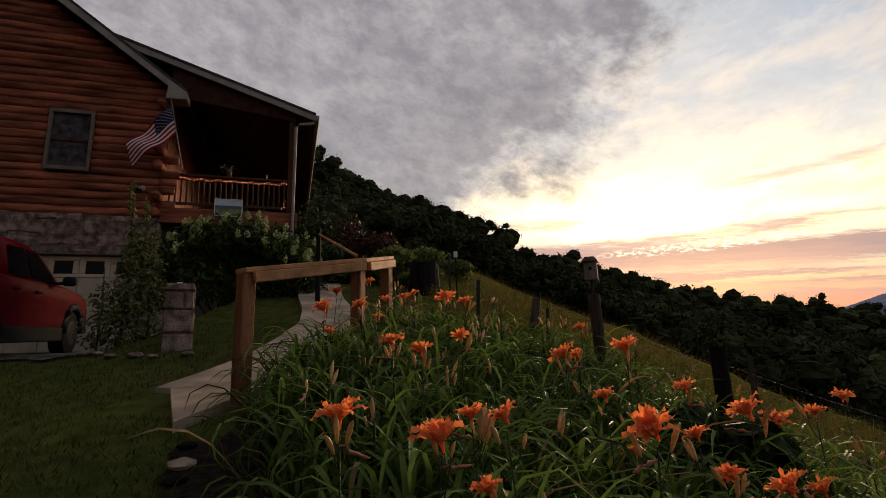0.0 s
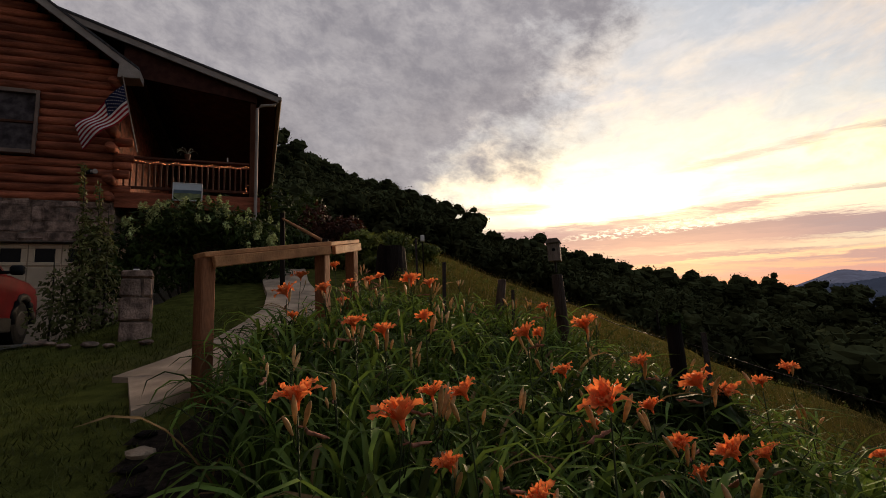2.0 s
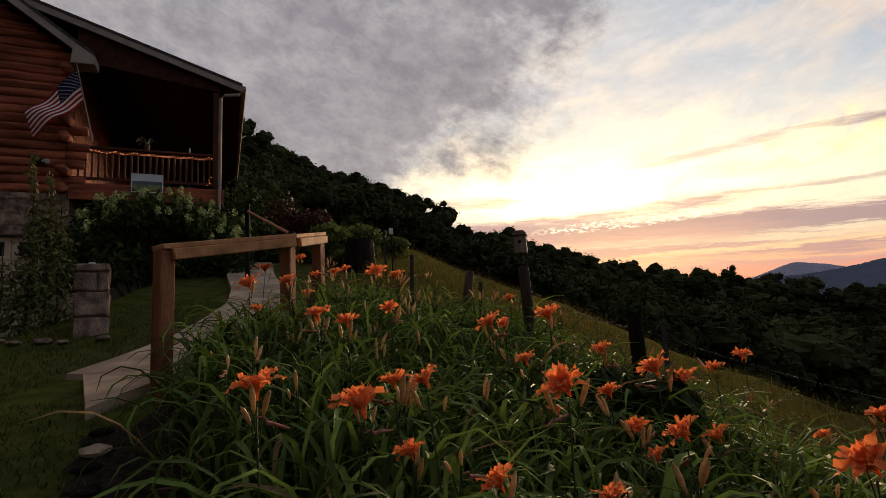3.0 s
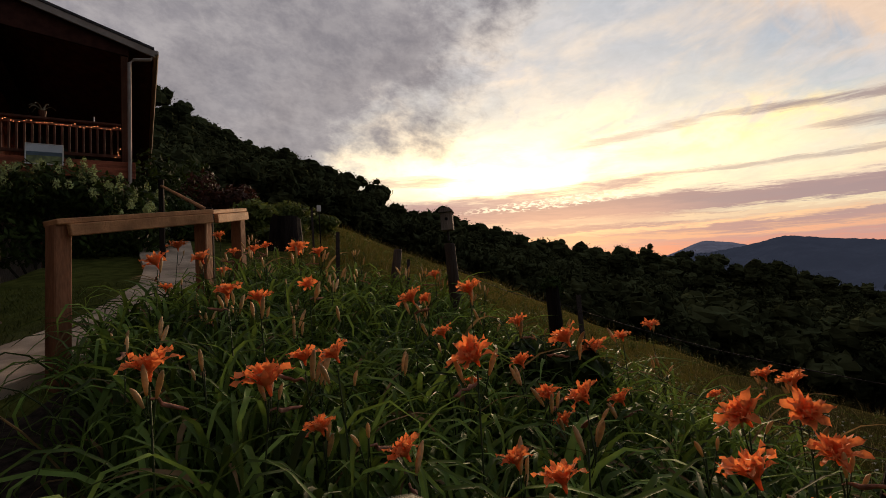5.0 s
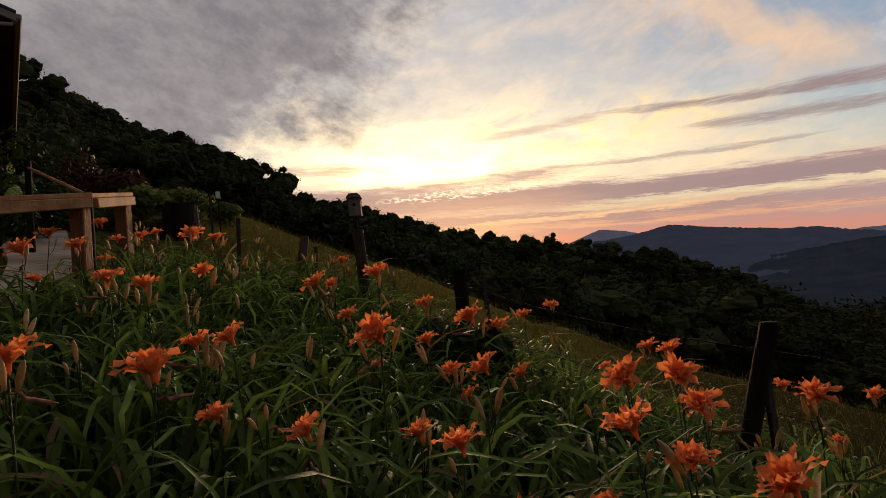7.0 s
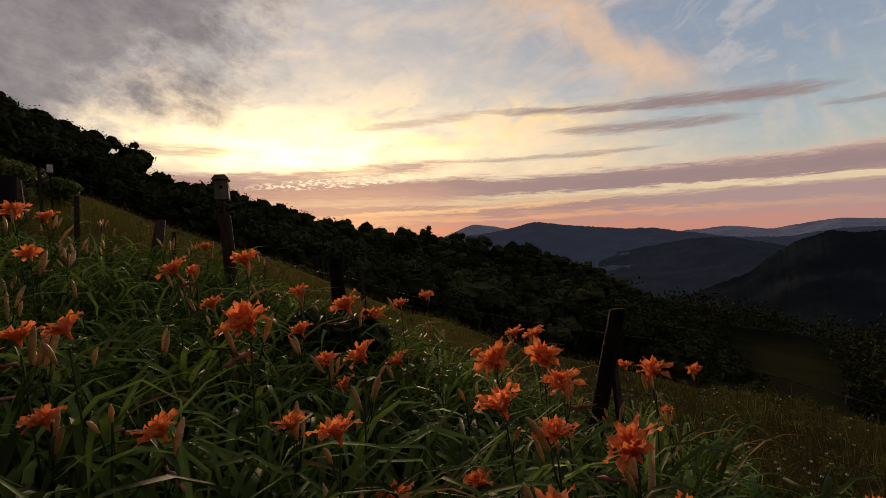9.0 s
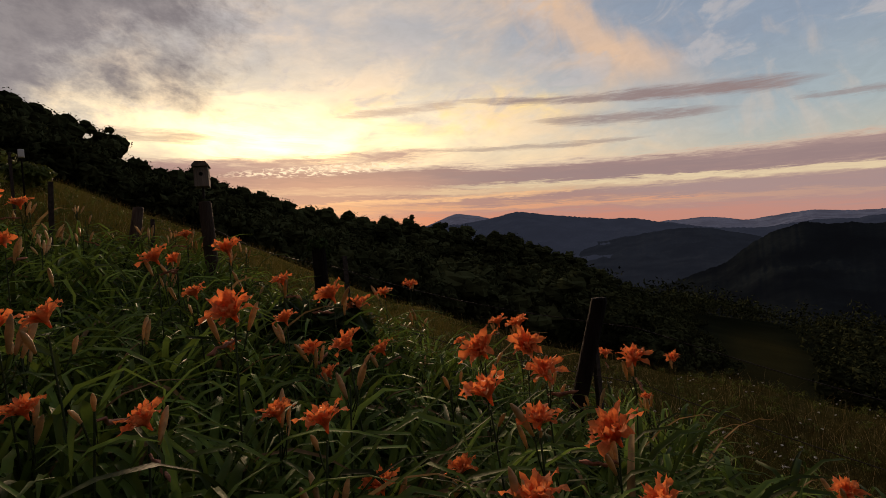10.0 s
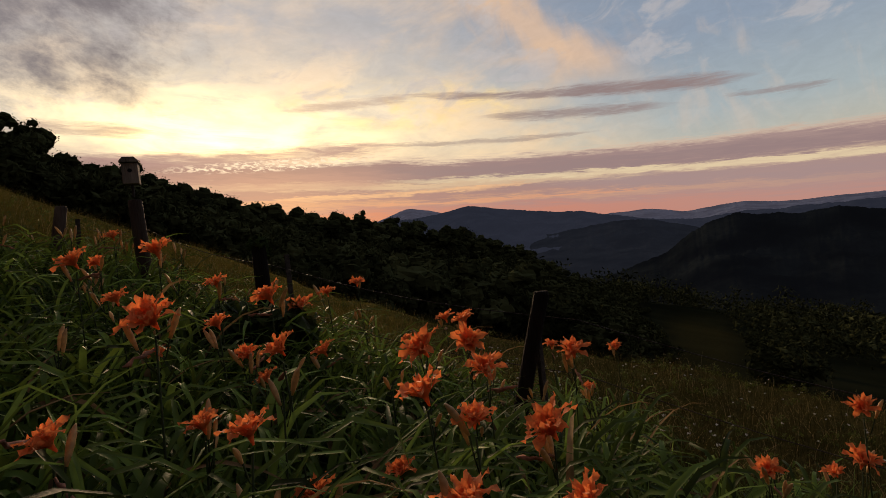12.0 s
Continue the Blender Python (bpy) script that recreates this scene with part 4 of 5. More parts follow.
def valley_woods():
    """Tree tops on the slopes that fall away into the valley."""
    rng = np.random.default_rng(23)
    clouds = []
    for _ in range(900):
        a, r = rng.uniform(46, 112), math.exp(rng.uniform(math.log(60), math.log(1100)))
        rr = float(np.interp(a, RIDGE_AZ, RIDGE_R))
        if clearing(a, r) < 1.15 or r < rr * 1.02 and (a < 77 or r < 95):
            continue
        x, y = r * math.sin(radians(a)), r * math.cos(radians(a))
        z, wd = at(x, y), rng.uniform(3.5, 6.0) * (1 + r / 500)
        lobes = [(x + rng.normal() * wd * 0.5, y + rng.normal() * wd * 0.5, z + wd * rng.uniform(0.3, 0.9), wd * 0.55, wd * 0.55, wd * 0.42) for _ in range(4)]
        clouds.append(leaf_cloud(rng, lobes, 190, 0.085 * wd, 0.1, 0.3))
    V, F = join_clouds(clouds)
    tagged(new("valley_woodland", mesh_of("valley_woodland", V, F, WOODS)), "dark tree tops filling the valley below the meadow", "forest", kind="stuff")


valley_woods()


# ---- far mountains, as a plain backdrop with air haze painted in ----
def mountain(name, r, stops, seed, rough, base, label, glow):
    # emission stands in for distance haze: bluer and stronger on farther ranges
    m = material(name + "_hazed_woods", base, 0.95, 0, 0.7, 0.008, 0.09, 0, spec=0.0, emit=glow, power=1.0)
    A, Z = zip(*stops)
    az_ = np.arange(A[0], A[-1], 0.12)
    line = np.interp(np.arange(A[0] - 2, A[-1] + 2, 0.12), A, Z)
    bell = np.exp(-np.linspace(-2, 2, 17) ** 2)
    line = np.convolve(line, bell / bell.sum(), "same")[16:16 + len(az_)]
    top = r * np.tan(np.radians(line))
    nz = np.array([0.8 * noise.fractal(Vector((q * 0.4, seed, 0)), 0.9, 2.0, 4) + 0.35 * noise.fractal(Vector((q * 4.0, seed, 3)), 0.7, 2.0, 4) for q in az_])
    top = top + nz * rough
    V, F = [], []
    lev = 30
    for i, (q, t) in enumerate(zip(az_, top)):
        s = math.sin(radians(q)), math.cos(radians(q))
        for k in range(lev):
            u = k / (lev - 1)
            rr = r * (1 - 0.42 * u)
            c = Vector((s[0] * rr, s[1] * rr, seed * 50)) / r
            bumpy = (t + 180) * (0.20 * noise.fractal(c * 9, 0.7, 2.0, 3) + 0.06 * noise.fractal(c * 60, 0.6, 2.0, 3)) * min(1, 3 * u) ** 1.6 * (1 - u)
            V.append((s[0] * rr, s[1] * rr, EYE + t + (-178 - t) * u ** 0.85 + bumpy))
    n = len(az_)
    for i in range(n - 1):
        for k in range(lev - 1):
            F.append((i * lev + k, i * lev + k + 1, (i + 1) * lev + k + 1, (i + 1) * lev + k))
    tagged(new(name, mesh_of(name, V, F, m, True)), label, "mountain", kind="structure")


mountain("backdrop_far_range", 4400, [(24, 1.5), (34, 2.0), (39, 3.3), (41.7, 4.2), (45, 3.4), (52, 1.5), (60, 1.0), (64, 1.05), (67.9, 1.1), (71, 0.4), (75, 0.7), (76.6, 0.72), (79.3, 0.3), (82, 0.3), (87, 0.2), (95, 0.2), (110, 0.0)], 2.0, 8, (0.05, 0.06, 0.08), "far mountain range, its blue haze painted as a faint glow", (0.045, 0.047, 0.068))
mountain("backdrop_middle_range", 3300, [(22, 2.6), (34, 2.7), (44, 3.0), (48.5, 3.75), (52, 3.0), (57, 2.1), (60, 1.8), (64.5, 0.85), (66.7, 0.2), (72, -0.5), (76, -0.2), (80, -0.3), (88, -0.3), (110, -0.6)], 7.0, 10, (0.012, 0.014, 0.018), "wooded mountain range with blue-grey haze painted in", (0.0175, 0.0215, 0.034))
mountain("backdrop_valley_hill", 2700, [(46, -3.0), (50, -1.8), (53, -1.2), (57.8, -0.4), (61.5, 0.0), (65, 0.2), (68.3, -0.1), (71.4, -1.2), (75, -2.2), (82, -3.2), (90, -3.5)], 17.0, 8, (0.009, 0.011, 0.013), "dark wooded hill standing in the valley, slight haze painted as glow", (0.0085, 0.0105, 0.0155))
mountain("backdrop_near_range", 1500, [(54, -8.0), (58.6, -6.4), (64.4, -5.2), (69, -3.6), (71.9, -1.5), (74, -0.75), (75.8, -0.15), (77.4, -0.7), (80, -0.9), (83.8, -0.7), (86.7, -1.3), (100, -1.6), (115, -2.5)], 13.0, 7, (0.006, 0.008, 0.008), "dark wooded foothills beyond the valley, faintest haze painted as glow", (0.0027, 0.0032, 0.0043))


# ---- fence along the lower side of the bed ----
def build_post(name, x, y, top, rad, lean, label, mat=OLDWOOD, cap=None):
    z = at(x, y)
    t = thing(name, pose(x, y, z), label, "post", "fence posts")
    bm = bmesh.new()
    h = top - z
    tube(bm, [(0, 0, -0.3), (lean[0] * 0.3, lean[1] * 0.3, h * 0.3), (lean[0] * 0.7, lean[1] * 0.7, h * 0.7), (lean[0], lean[1], h - 0.01), (lean[0], lean[1], h)], [rad * 1.1, rad * 1.05, rad, rad * 0.96, rad * 0.85], 12)
    for v in bm.verts:
        v.co += Vector((noise.noise(v.co * 9 + Vector((x, y, 0))), noise.noise(v.co * 9 + Vector((y, 5, x))), 0)) * rad * 0.18
    part("shaft", bm, mat, t, smooth=True)
    if cap:
        rng = np.random.default_rng(3)
        V, F = leaf_cloud(rng, [(lean[0], lean[1], h + 0.01, rad * 1.4, rad * 1.4, 0.045), (lean[0] + rad, lean[1], h - 0.05, 0.03, 0.03, 0.06)], 260, 0.022, 0.3, 0.3)
        child("moss_cap", mesh_of("moss_cap", V, F, MOSS), t, None, "green vine and moss on the post top")
    return t


def steel_post(x, y, top, lean=(0, 0)):
    z = at(x, y)
    t = thing("steel_post", pose(x, y, z), "thin rusty steel fence post", "post", "fence posts")
    h = top - z
    bm = bmesh.new()
    box(bm, -0.018, 0.018, -0.003, 0.003, -0.3, h, 0.001)
    box(bm, -0.003, 0.003, 0.0035, 0.03, -0.3, h, 0.001)
    for v in bm.verts:
        v.co.x += lean[0] * max(0, v.co.z) / h
        v.co.y += lean[1] * max(0, v.co.z) / h
    part("shaft", bm, RUST, t)


FENCE = [(1.0, 8.0, 2.75), (1.19, 5.5, 1.72), (1.33, 4.40, 1.62), (1.72, 3.12, 1.22), (2.35, 1.30, 0.80), (2.9, -0.6, 0.3)]
bird_post = build_post("round_fence_post", 1.33, 4.40, 1.68, 0.052, (-0.03, 0), "round brown wooden post carrying the bird box")
build_post("leaning_fence_post", 0.86, 5.5, 1.78, 0.045, (0.15, 0), "weathered leaning wooden fence post")
build_post("mossy_fence_post", 1.66, 3.14, 1.21, 0.047, (-0.01, 0), "old wooden fence post topped with vine", DARKPOST, cap=True)
build_post("dark_fence_post", 2.145, 1.70, 0.80, 0.041, (0.15, -0.25), "weathered fence post leaning downhill, its backlit dark side put into the colour", DARKPOST)
steel_post(1.06, 5.47, 1.66, (0.05, 0))
steel_post(1.84, 3.14, 1.13)
steel_post(2.33, 1.52, 0.55)
steel_post(0.28, 4.95, 1.92, (0.06, 0))
steel_post(0.10, 8.8, 2.95)


def build_wires():
    for k, dz in enumerate((0.15, 0.42)):
        for (x0, y0, z0), (x1, y1, z1) in zip(FENCE[1:], FENCE[2:]):
            cu = bpy.data.curves.new("fence_wire", "CURVE")
            cu.dimensions, cu.bevel_depth, cu.bevel_resolution = "3D", 0.0022, 1
            sp = cu.splines.new("POLY")
            sp.points.add(8)
            for i in range(9):
                q = i / 8
                sp.points[i].co = (x0 + (x1 - x0) * q, y0 + (y1 - y0) * q, z0 + (z1 - z0) * q - dz - 0.05 * math.sin(math.pi * q), 1)
            cu.materials.append(RUST)
            tagged(new("fence_wire", cu), "thin sagging rusty wire strung between fence posts", "wire", "fence wires")


build_wires()


def build_bird_box():
    x, y, z = 1.30, 4.40, 1.80
    t = thing("bird_box", pose(x, y, z, 0, 0, -22) @ Matrix.Scale(0.84, 4), "grey weathered wooden bird box on a post", "bird box")
    part("box", boxes((-0.065, 0.065, -0.065, 0.065, 0.0, 0.19), bevel=0.004), BOXWOOD, t)
    bm = bmesh.new()
    prism(bm, [(-0.078, 0.192), (0.078, 0.192), (0.075, 0.207), (0.045, 0.240), (-0.045, 0.240), (-0.075, 0.207)], -0.095, 0.075, 0.003)
    part("roof", bm, BOXWOOD, t)
    bm = bmesh.new()
    tube(bm, [(0, -0.064, 0.12), (0, -0.067, 0.12)], [0.018, 0.018], 14)
    part("entrance_hole", bm, BLACK, t)
    bm = bmesh.new()
    tube(bm, [(0, 0, -0.11), (0, 0, 0.0)], [0.012, 0.012], 8)
    part("pipe", bm, RUST, t)


build_bird_box()


# ---- day lilies ----
def leaf_blade(V, F, rng, root, turn, length, width, start, bend):
    segs = 9
    p = np.array(root, float)
    out = np.array([math.cos(turn), math.sin(turn), 0])
    side = np.array([-math.sin(turn), math.cos(turn), 0])
    ang = start
    base = len(V)
    tw = rng.uniform(-0.6, 0.6)
    knee = rng.uniform(0.45, 0.8)
    for i in range(segs + 1):
        q = i / segs
        wd = width * (0.75 + 0.8 * q) * (1 - q) ** 0.6 if q < 1 else 0.0008
        wd = max(wd, 0.0008)
        up = np.array([-math.sin(ang) * out[0], -math.sin(ang) * out[1], math.cos(ang)])
        s = side * math.cos(tw * q) + up * math.sin(tw * q)
        V += [p - s * wd + up * wd * 0.45, p.copy(), p + s * wd + up * wd * 0.45]
        p = p + (out * math.cos(ang) + np.array([0, 0, math.sin(ang)])) * length / segs
        ang -= bend / segs * 3.2 * math.exp(-((q - knee) / 0.26) ** 2) + 0.03
    for i in range(segs):
        a = base + 3 * i
        F += [(a, a + 1, a + 4, a + 3), (a + 1, a + 2, a + 5, a + 4)]


def clump_mesh(seed, leaves=26, tall=0.74):
    rng = np.random.default_rng(seed)
    V, F = [], []
    for i in range(leaves):
        q = rng.random() * 2 * math.pi
        r = 0.09 * math.sqrt(rng.random())
        L = tall * rng.uniform(0.65, 1.2)
        leaf_blade(V, F, rng, (r * math.cos(q), r * math.sin(q), -0.03), q + rng.normal() * 0.6, L, rng.uniform(0.0105, 0.0185), radians(rng.uniform(58, 88)), radians(rng.uniform(50, 165)))
    per = len(F) // leaves
    return mesh_of("leaf_clump", np.array(V), F, (LEAF, DRYLEAF), True, [1 if (i // per) % 24 == seed % 24 else 0 for i in range(len(F))])


CLUMPS = [clump_mesh(i) for i in range(8)]
INNER = [clump_mesh(40 + i, 20, 0.60) for i in range(6)]


def leaves(t, s=1.0):
    """The two fans of leaves of one plant."""
    for nm, pool in (("outer_leaves", CLUMPS), ("inner_leaves", INNER)):
        child(nm, pool[RNG.randrange(len(pool))], t, pose(0, 0, 0, 0, 0, RNG.uniform(0, 360)) @ Matrix.Scale(s, 4))


def flower_mesh(seed):
    """A double bloom: three whorls of recurved, ruffled petals."""
    rng = np.random.default_rng(seed)
    V, F = [], []
    for n, length, wid, open_, curl, off in ((6, 0.080, 0.0130, 1.0, 1.4, 0.0), (7, 0.076, 0.0118, 0.74, 1.6, 0.5), (7, 0.068, 0.0105, 0.50, 1.7, 0.2), (6, 0.056, 0.0088, 0.28, 1.5, 0.6)):
        for k in range(n):
            q = (k + off + rng.uniform(-0.25, 0.25)) * 2 * math.pi / n
            out, side = np.array([math.cos(q), math.sin(q), 0]), np.array([-math.sin(q), math.cos(q), 0])
            ang = math.pi / 2 - 0.80 * open_
            p = np.array([0, 0, 0.0]) + out * 0.005
            L = length * rng.uniform(0.8, 1.2)
            base, segs = len(V), 7
            op = open_ * rng.uniform(0.6, 1.35)
            tw, ph = rng.uniform(-0.7, 0.7), rng.uniform(0, 6)
            for i in range(segs + 1):
                u = i / segs
                wd = wid * (0.35 + 1.5 * u) * max(0.02, 1 - u ** 2.6) ** 0.8
                up = -math.sin(ang) * out + np.array([0, 0, math.cos(ang)])
                sd = side * math.cos(tw * u) + up * math.sin(tw * u)
                ruf = 0.0085 * u * math.sin(u * 13 + ph)
                V += [p - sd * wd + up * (wd * 0.35 + ruf), p, p + sd * wd + up * (wd * 0.35 - ruf)]
                p = p + (out * math.cos(ang) + np.array([0, 0, math.sin(ang)])) * L / segs
                ang -= op * (0.08 + curl * u * u * 0.48)
            for i in range(segs):
                a = base + 3 * i
                F += [(a, a + 1, a + 4, a + 3), (a + 1, a + 2, a + 5, a + 4)]
    # throat
    base = len(V)
    for z, r in ((-0.022, 0.003), (-0.008, 0.006), (0.008, 0.010)):
        V += [np.array([r * math.cos(q), r * math.sin(q), z]) for q in np.linspace(0, 2 * math.pi, 8, endpoint=False)]
    for i in range(2):
        for j in range(8):
            F.append((base + 8 * i + j, base + 8 * i + (j + 1) % 8, base + 8 * i + 8 + (j + 1) % 8, base + 8 * i + 8 + j))
    return mesh_of("flower", np.array(V), F, PETAL, True)


FLOWERS = [flower_mesh(20 + i) for i in range(5)]


def bud_mesh(length, fat):
    bm = bmesh.new()
    tube(bm, [(0, 0, 0), (0, 0, length * 0.18), (0, 0, length * 0.5), (0.001, 0, length * 0.78), (0.003, 0, length * 0.95), (0.004, 0, length)], [0.003, fat * 0.65, fat, fat * 0.85, fat * 0.4, 0.001], 8)
    return bm_mesh("bud", bm, BUD, True)


BUDS = [bud_mesh(0.080, 0.0082), bud_mesh(0.064, 0.0075), bud_mesh(0.042, 0.0058), bud_mesh(0.094, 0.0092)]
WILTED = material("wilted_petal", (0.42, 0.20, 0.13), 0.8, 0, 0.4, 30, 120, 0.4, trans=0.25)


def spent_mesh(seed):
    """A closed, twisted, withered bloom."""
    rng = random.Random(seed)
    bm = bmesh.new()
    pts = [(rng.uniform(-0.006, 0.006) * (k > 0), rng.uniform(-0.006, 0.006) * (k > 0), 0.016 * k) for k in range(7)]
    tube(bm, pts, [0.0025, 0.004, 0.006, 0.005, 0.0045, 0.0055, 0.0015], 7)
    for v in bm.verts:
        q = v.co.z * 90
        k = 1 + 0.35 * math.sin(3 * math.atan2(v.co.y, v.co.x) + q)
        v.co.x *= k
        v.co.y *= k
    return bm_mesh("spent_bloom", bm, WILTED, True)


SPENT = [spent_mesh(1), spent_mesh(2)]
RNG = random.Random(17)


def lily(top, size=1.0, blooms=1, buds=3, tilt=None):
    """A lily plant whose bloom stands at top: leaves, one stalk with its bloom and buds."""
    x, y, z = top
    lean = Vector((RNG.uniform(-0.09, 0.09), RNG.uniform(-0.09, 0.09), 0))
    bx, by = x - lean.x, y - lean.y
    g = at(bx, by, 0.02)
    t = thing("daylily", pose(bx, by, g), "double orange daylily with arching green leaves" if blooms else "budded daylily with arching green leaves", "flower", "daylilies in the bed")
    leaves(t)
    top_ = Vector((x, y, z)) - Vector((bx, by, g))
    joint = top_ - Vector((0, 0, 0.08))
    bm = bmesh.new()
    tube(bm, [(0, 0, -0.02), joint * 0.5 + lean * 0.15, joint], [0.0036, 0.003, 0.0024], 6)
    seats = []
    for i in range(buds):
        q, r = RNG.uniform(0, 6.28), RNG.uniform(0.014, 0.045)
        foot = joint + Vector((r * math.cos(q), r * math.sin(q), RNG.uniform(-0.05, 0.01)))
        root = joint - Vector((0, 0, RNG.uniform(0.07, 0.12)))
        tube(bm, [root, root.lerp(foot, 0.55) + Vector((0, 0, -0.012)), foot + Vector((0, 0, 0.004))], [0.0022, 0.0019, 0.0022], 5)
        seats.append((foot, q))
    stalk = part("stalk", bm, STEM, t, smooth=True)
    for i in range(blooms):
        tl = tilt or (RNG.uniform(5, 38), RNG.uniform(110, 250))
        q = radians(tl[1])
        off = Vector((0, 0, 0)) if i == 0 else Vector((RNG.uniform(-0.07, 0.07), RNG.uniform(-0.04, 0.04), RNG.uniform(-0.02, 0.03)))
        m = Matrix.Translation(top_ + off - Vector((0, 0, 0.05))) @ Matrix.Rotation(-math.atan2(math.cos(q), math.sin(q)), 4, "Z") @ Matrix.Rotation(radians(-tl[0]), 4, "X") @ Matrix.Rotation(RNG.uniform(0, 6), 4, "Z") @ Matrix.Scale(size, 4)
        child("flower", FLOWERS[RNG.randrange(5)], stalk, m)
    for foot, q in seats:
        m = Matrix.Translation(foot) @ Matrix.Rotation(q, 4, "Z") @ Matrix.Rotation(radians(RNG.uniform(4, 34)), 4, "Y")
        child("bud", BUDS[RNG.randrange(4)], stalk, m)
    if RNG.random() < (0.35 if blooms else 0.12):
        m = Matrix.Translation(joint - Vector((0, 0, 0.03))) @ Matrix.Rotation(RNG.uniform(0, 6.28), 4, "Z") @ Matrix.Rotation(radians(RNG.uniform(60, 120)), 4, "Y")
        child("spent_bloom", SPENT[RNG.randrange(2)], stalk, m, "shrivelled pinkish-brown spent bloom")
    return t


BLOOMS_NEAR = [(-0.29, 1.4, 1.085, 0.97), (-0.02, 1.44, 1.015, 1.15), (0.16, 1.46, 1.07, 0.72), (0.07, 1.59, 1.06, 0.7), (0.54, 1.39, 1.03, 1.06), (0.86, 1.84, 0.94, 0.7), (0.72, 2.09, 0.84, 0.7), (0.11, 1.55, 0.86, 0.7), (0.93, 1.79, 0.82, 0.7), (0.82, 1.31, 0.9, 0.77), (-0.23, 2.18, 1.3, 0.86), (-0.1, 2.08, 1.26, 0.81), (0.59, 1.96, 1.07, 0.7), (0.3, 1.22, 0.85, 0.75), (0.58, 1.25, 0.78, 0.7), (0.57, 0.97, 0.82, 0.76), (0.98, 0.92, 0.78, 0.99), (0.97, 0.76, 0.75, 0.7), (0.76, 0.59, 0.71, 0.79), (0.74, 1.06, 0.6, 0.76), (0.98, 1.05, 0.56, 0.7), (0.89, 0.44, 0.7, 0.7)]
BLOOMS_BACK = [(0.08, 2.6, 1.33, 0.76), (-0.77, 3.22, 1.55, 1.14), (-0.94, 4.38, 1.8, 1.1), (-0.56, 3.38, 1.58, 1.01), (-0.8, 3.49, 1.42, 0.7), (-0.47, 3.54, 1.51, 0.7), (-0.81, 5.45, 2.04, 1.09), (-0.46, 3.93, 1.68, 0.7), (-0.3, 3.77, 1.67, 0.82), (-0.25, 4.14, 1.74, 0.73), (0.01, 3.43, 1.61, 1.15), (0.14, 3.56, 1.6, 0.88), (-0.71, 3.92, 1.2, 0.7), (0.58, 2.52, 1.22, 1.01), (0.71, 2.78, 1.22, 0.7), (0.98, 3.7, 1.4, 0.82), (0.91, 2.61, 1.24, 1.15), (1.63, 2.35, 0.94, 0.7), (2.76, 3.68, 0.86, 1.15), (1.31, 2.57, 0.66, 0.7), (2.22, 2.43, 0.56, 0.7), (2.76, 2.62, 0.58, 1.15), (4.24, 2.73, 0.04, 1.15)]
BLOOMS_SIDE = [(1.03, 2.26, 1.07, 0.73), (1.14, 2, 0.99, 1.13), (1.54, 2.49, 0.875, 1.15), (1.33, 1.94, 0.725, 0.86), (1, 1.81, 0.71, 0.7), (2.36, 2.06, 0.66, 1.15), (1.27, 1.23, 0.8, 1.15), (1.6, 1.34, 0.74, 1.15), (1.33, 1.03, 0.74, 0.95), (1.19, 0.71, 0.66, 1.09), (1.35, 1.1, 0.57, 0.7), (1.86, 1.04, 0.67, 1), (4.2, 2.05, 0.09, 1), (3.12, 1.72, 0.09, 0.7), (1.97, 0.45, 0.31, 0.7), (2.6, 0.27, 0.34, 0.8), (2.79, 0.4, -0.02, 0.7), (2.61, 0.29, 0.12, 1.03), (2.31, 0.52, 0.16, 0.7)]
for group in (BLOOMS_NEAR, BLOOMS_BACK, BLOOMS_SIDE):
    for x, y, z, s in group:
        g = at(x, y)
        lily((x, y, max(z, g + 0.45)), s * 0.95, 1, RNG.randrange(1, 4))


def fill_bed():
    """Leaf clumps, some with budded stalks, over the whole bed."""
    y = -0.35
    while y < 5.6:
        x = bed_left(y) + (0.5 if y < 2.0 else 0.28 if y < 3.4 else 0.02)
        while x < fence_x(y) + 0.1:
            px, py = x + RNG.uniform(-0.1, 0.1), y + RNG.uniform(-0.1, 0.1)
            x += 0.24
            if math.hypot(px - 0.05, py) < 0.72 or (px > 1.0 and py < 0.25):
                continue
            if RNG.random() < 0.27:
                lily((px, py, at(px, py) + RNG.uniform(0.55, 0.80)), 1.0, 0, RNG.randrange(1, 5))
            else:
                t = thing("daylily", pose(px, py, at(px, py, 0.02)), "daylily clump of arching green leaves, not in bloom", "flower", "daylilies in the bed")
                leaves(t, RNG.uniform(0.8, 1.15))
        y += 0.22


fill_bed()


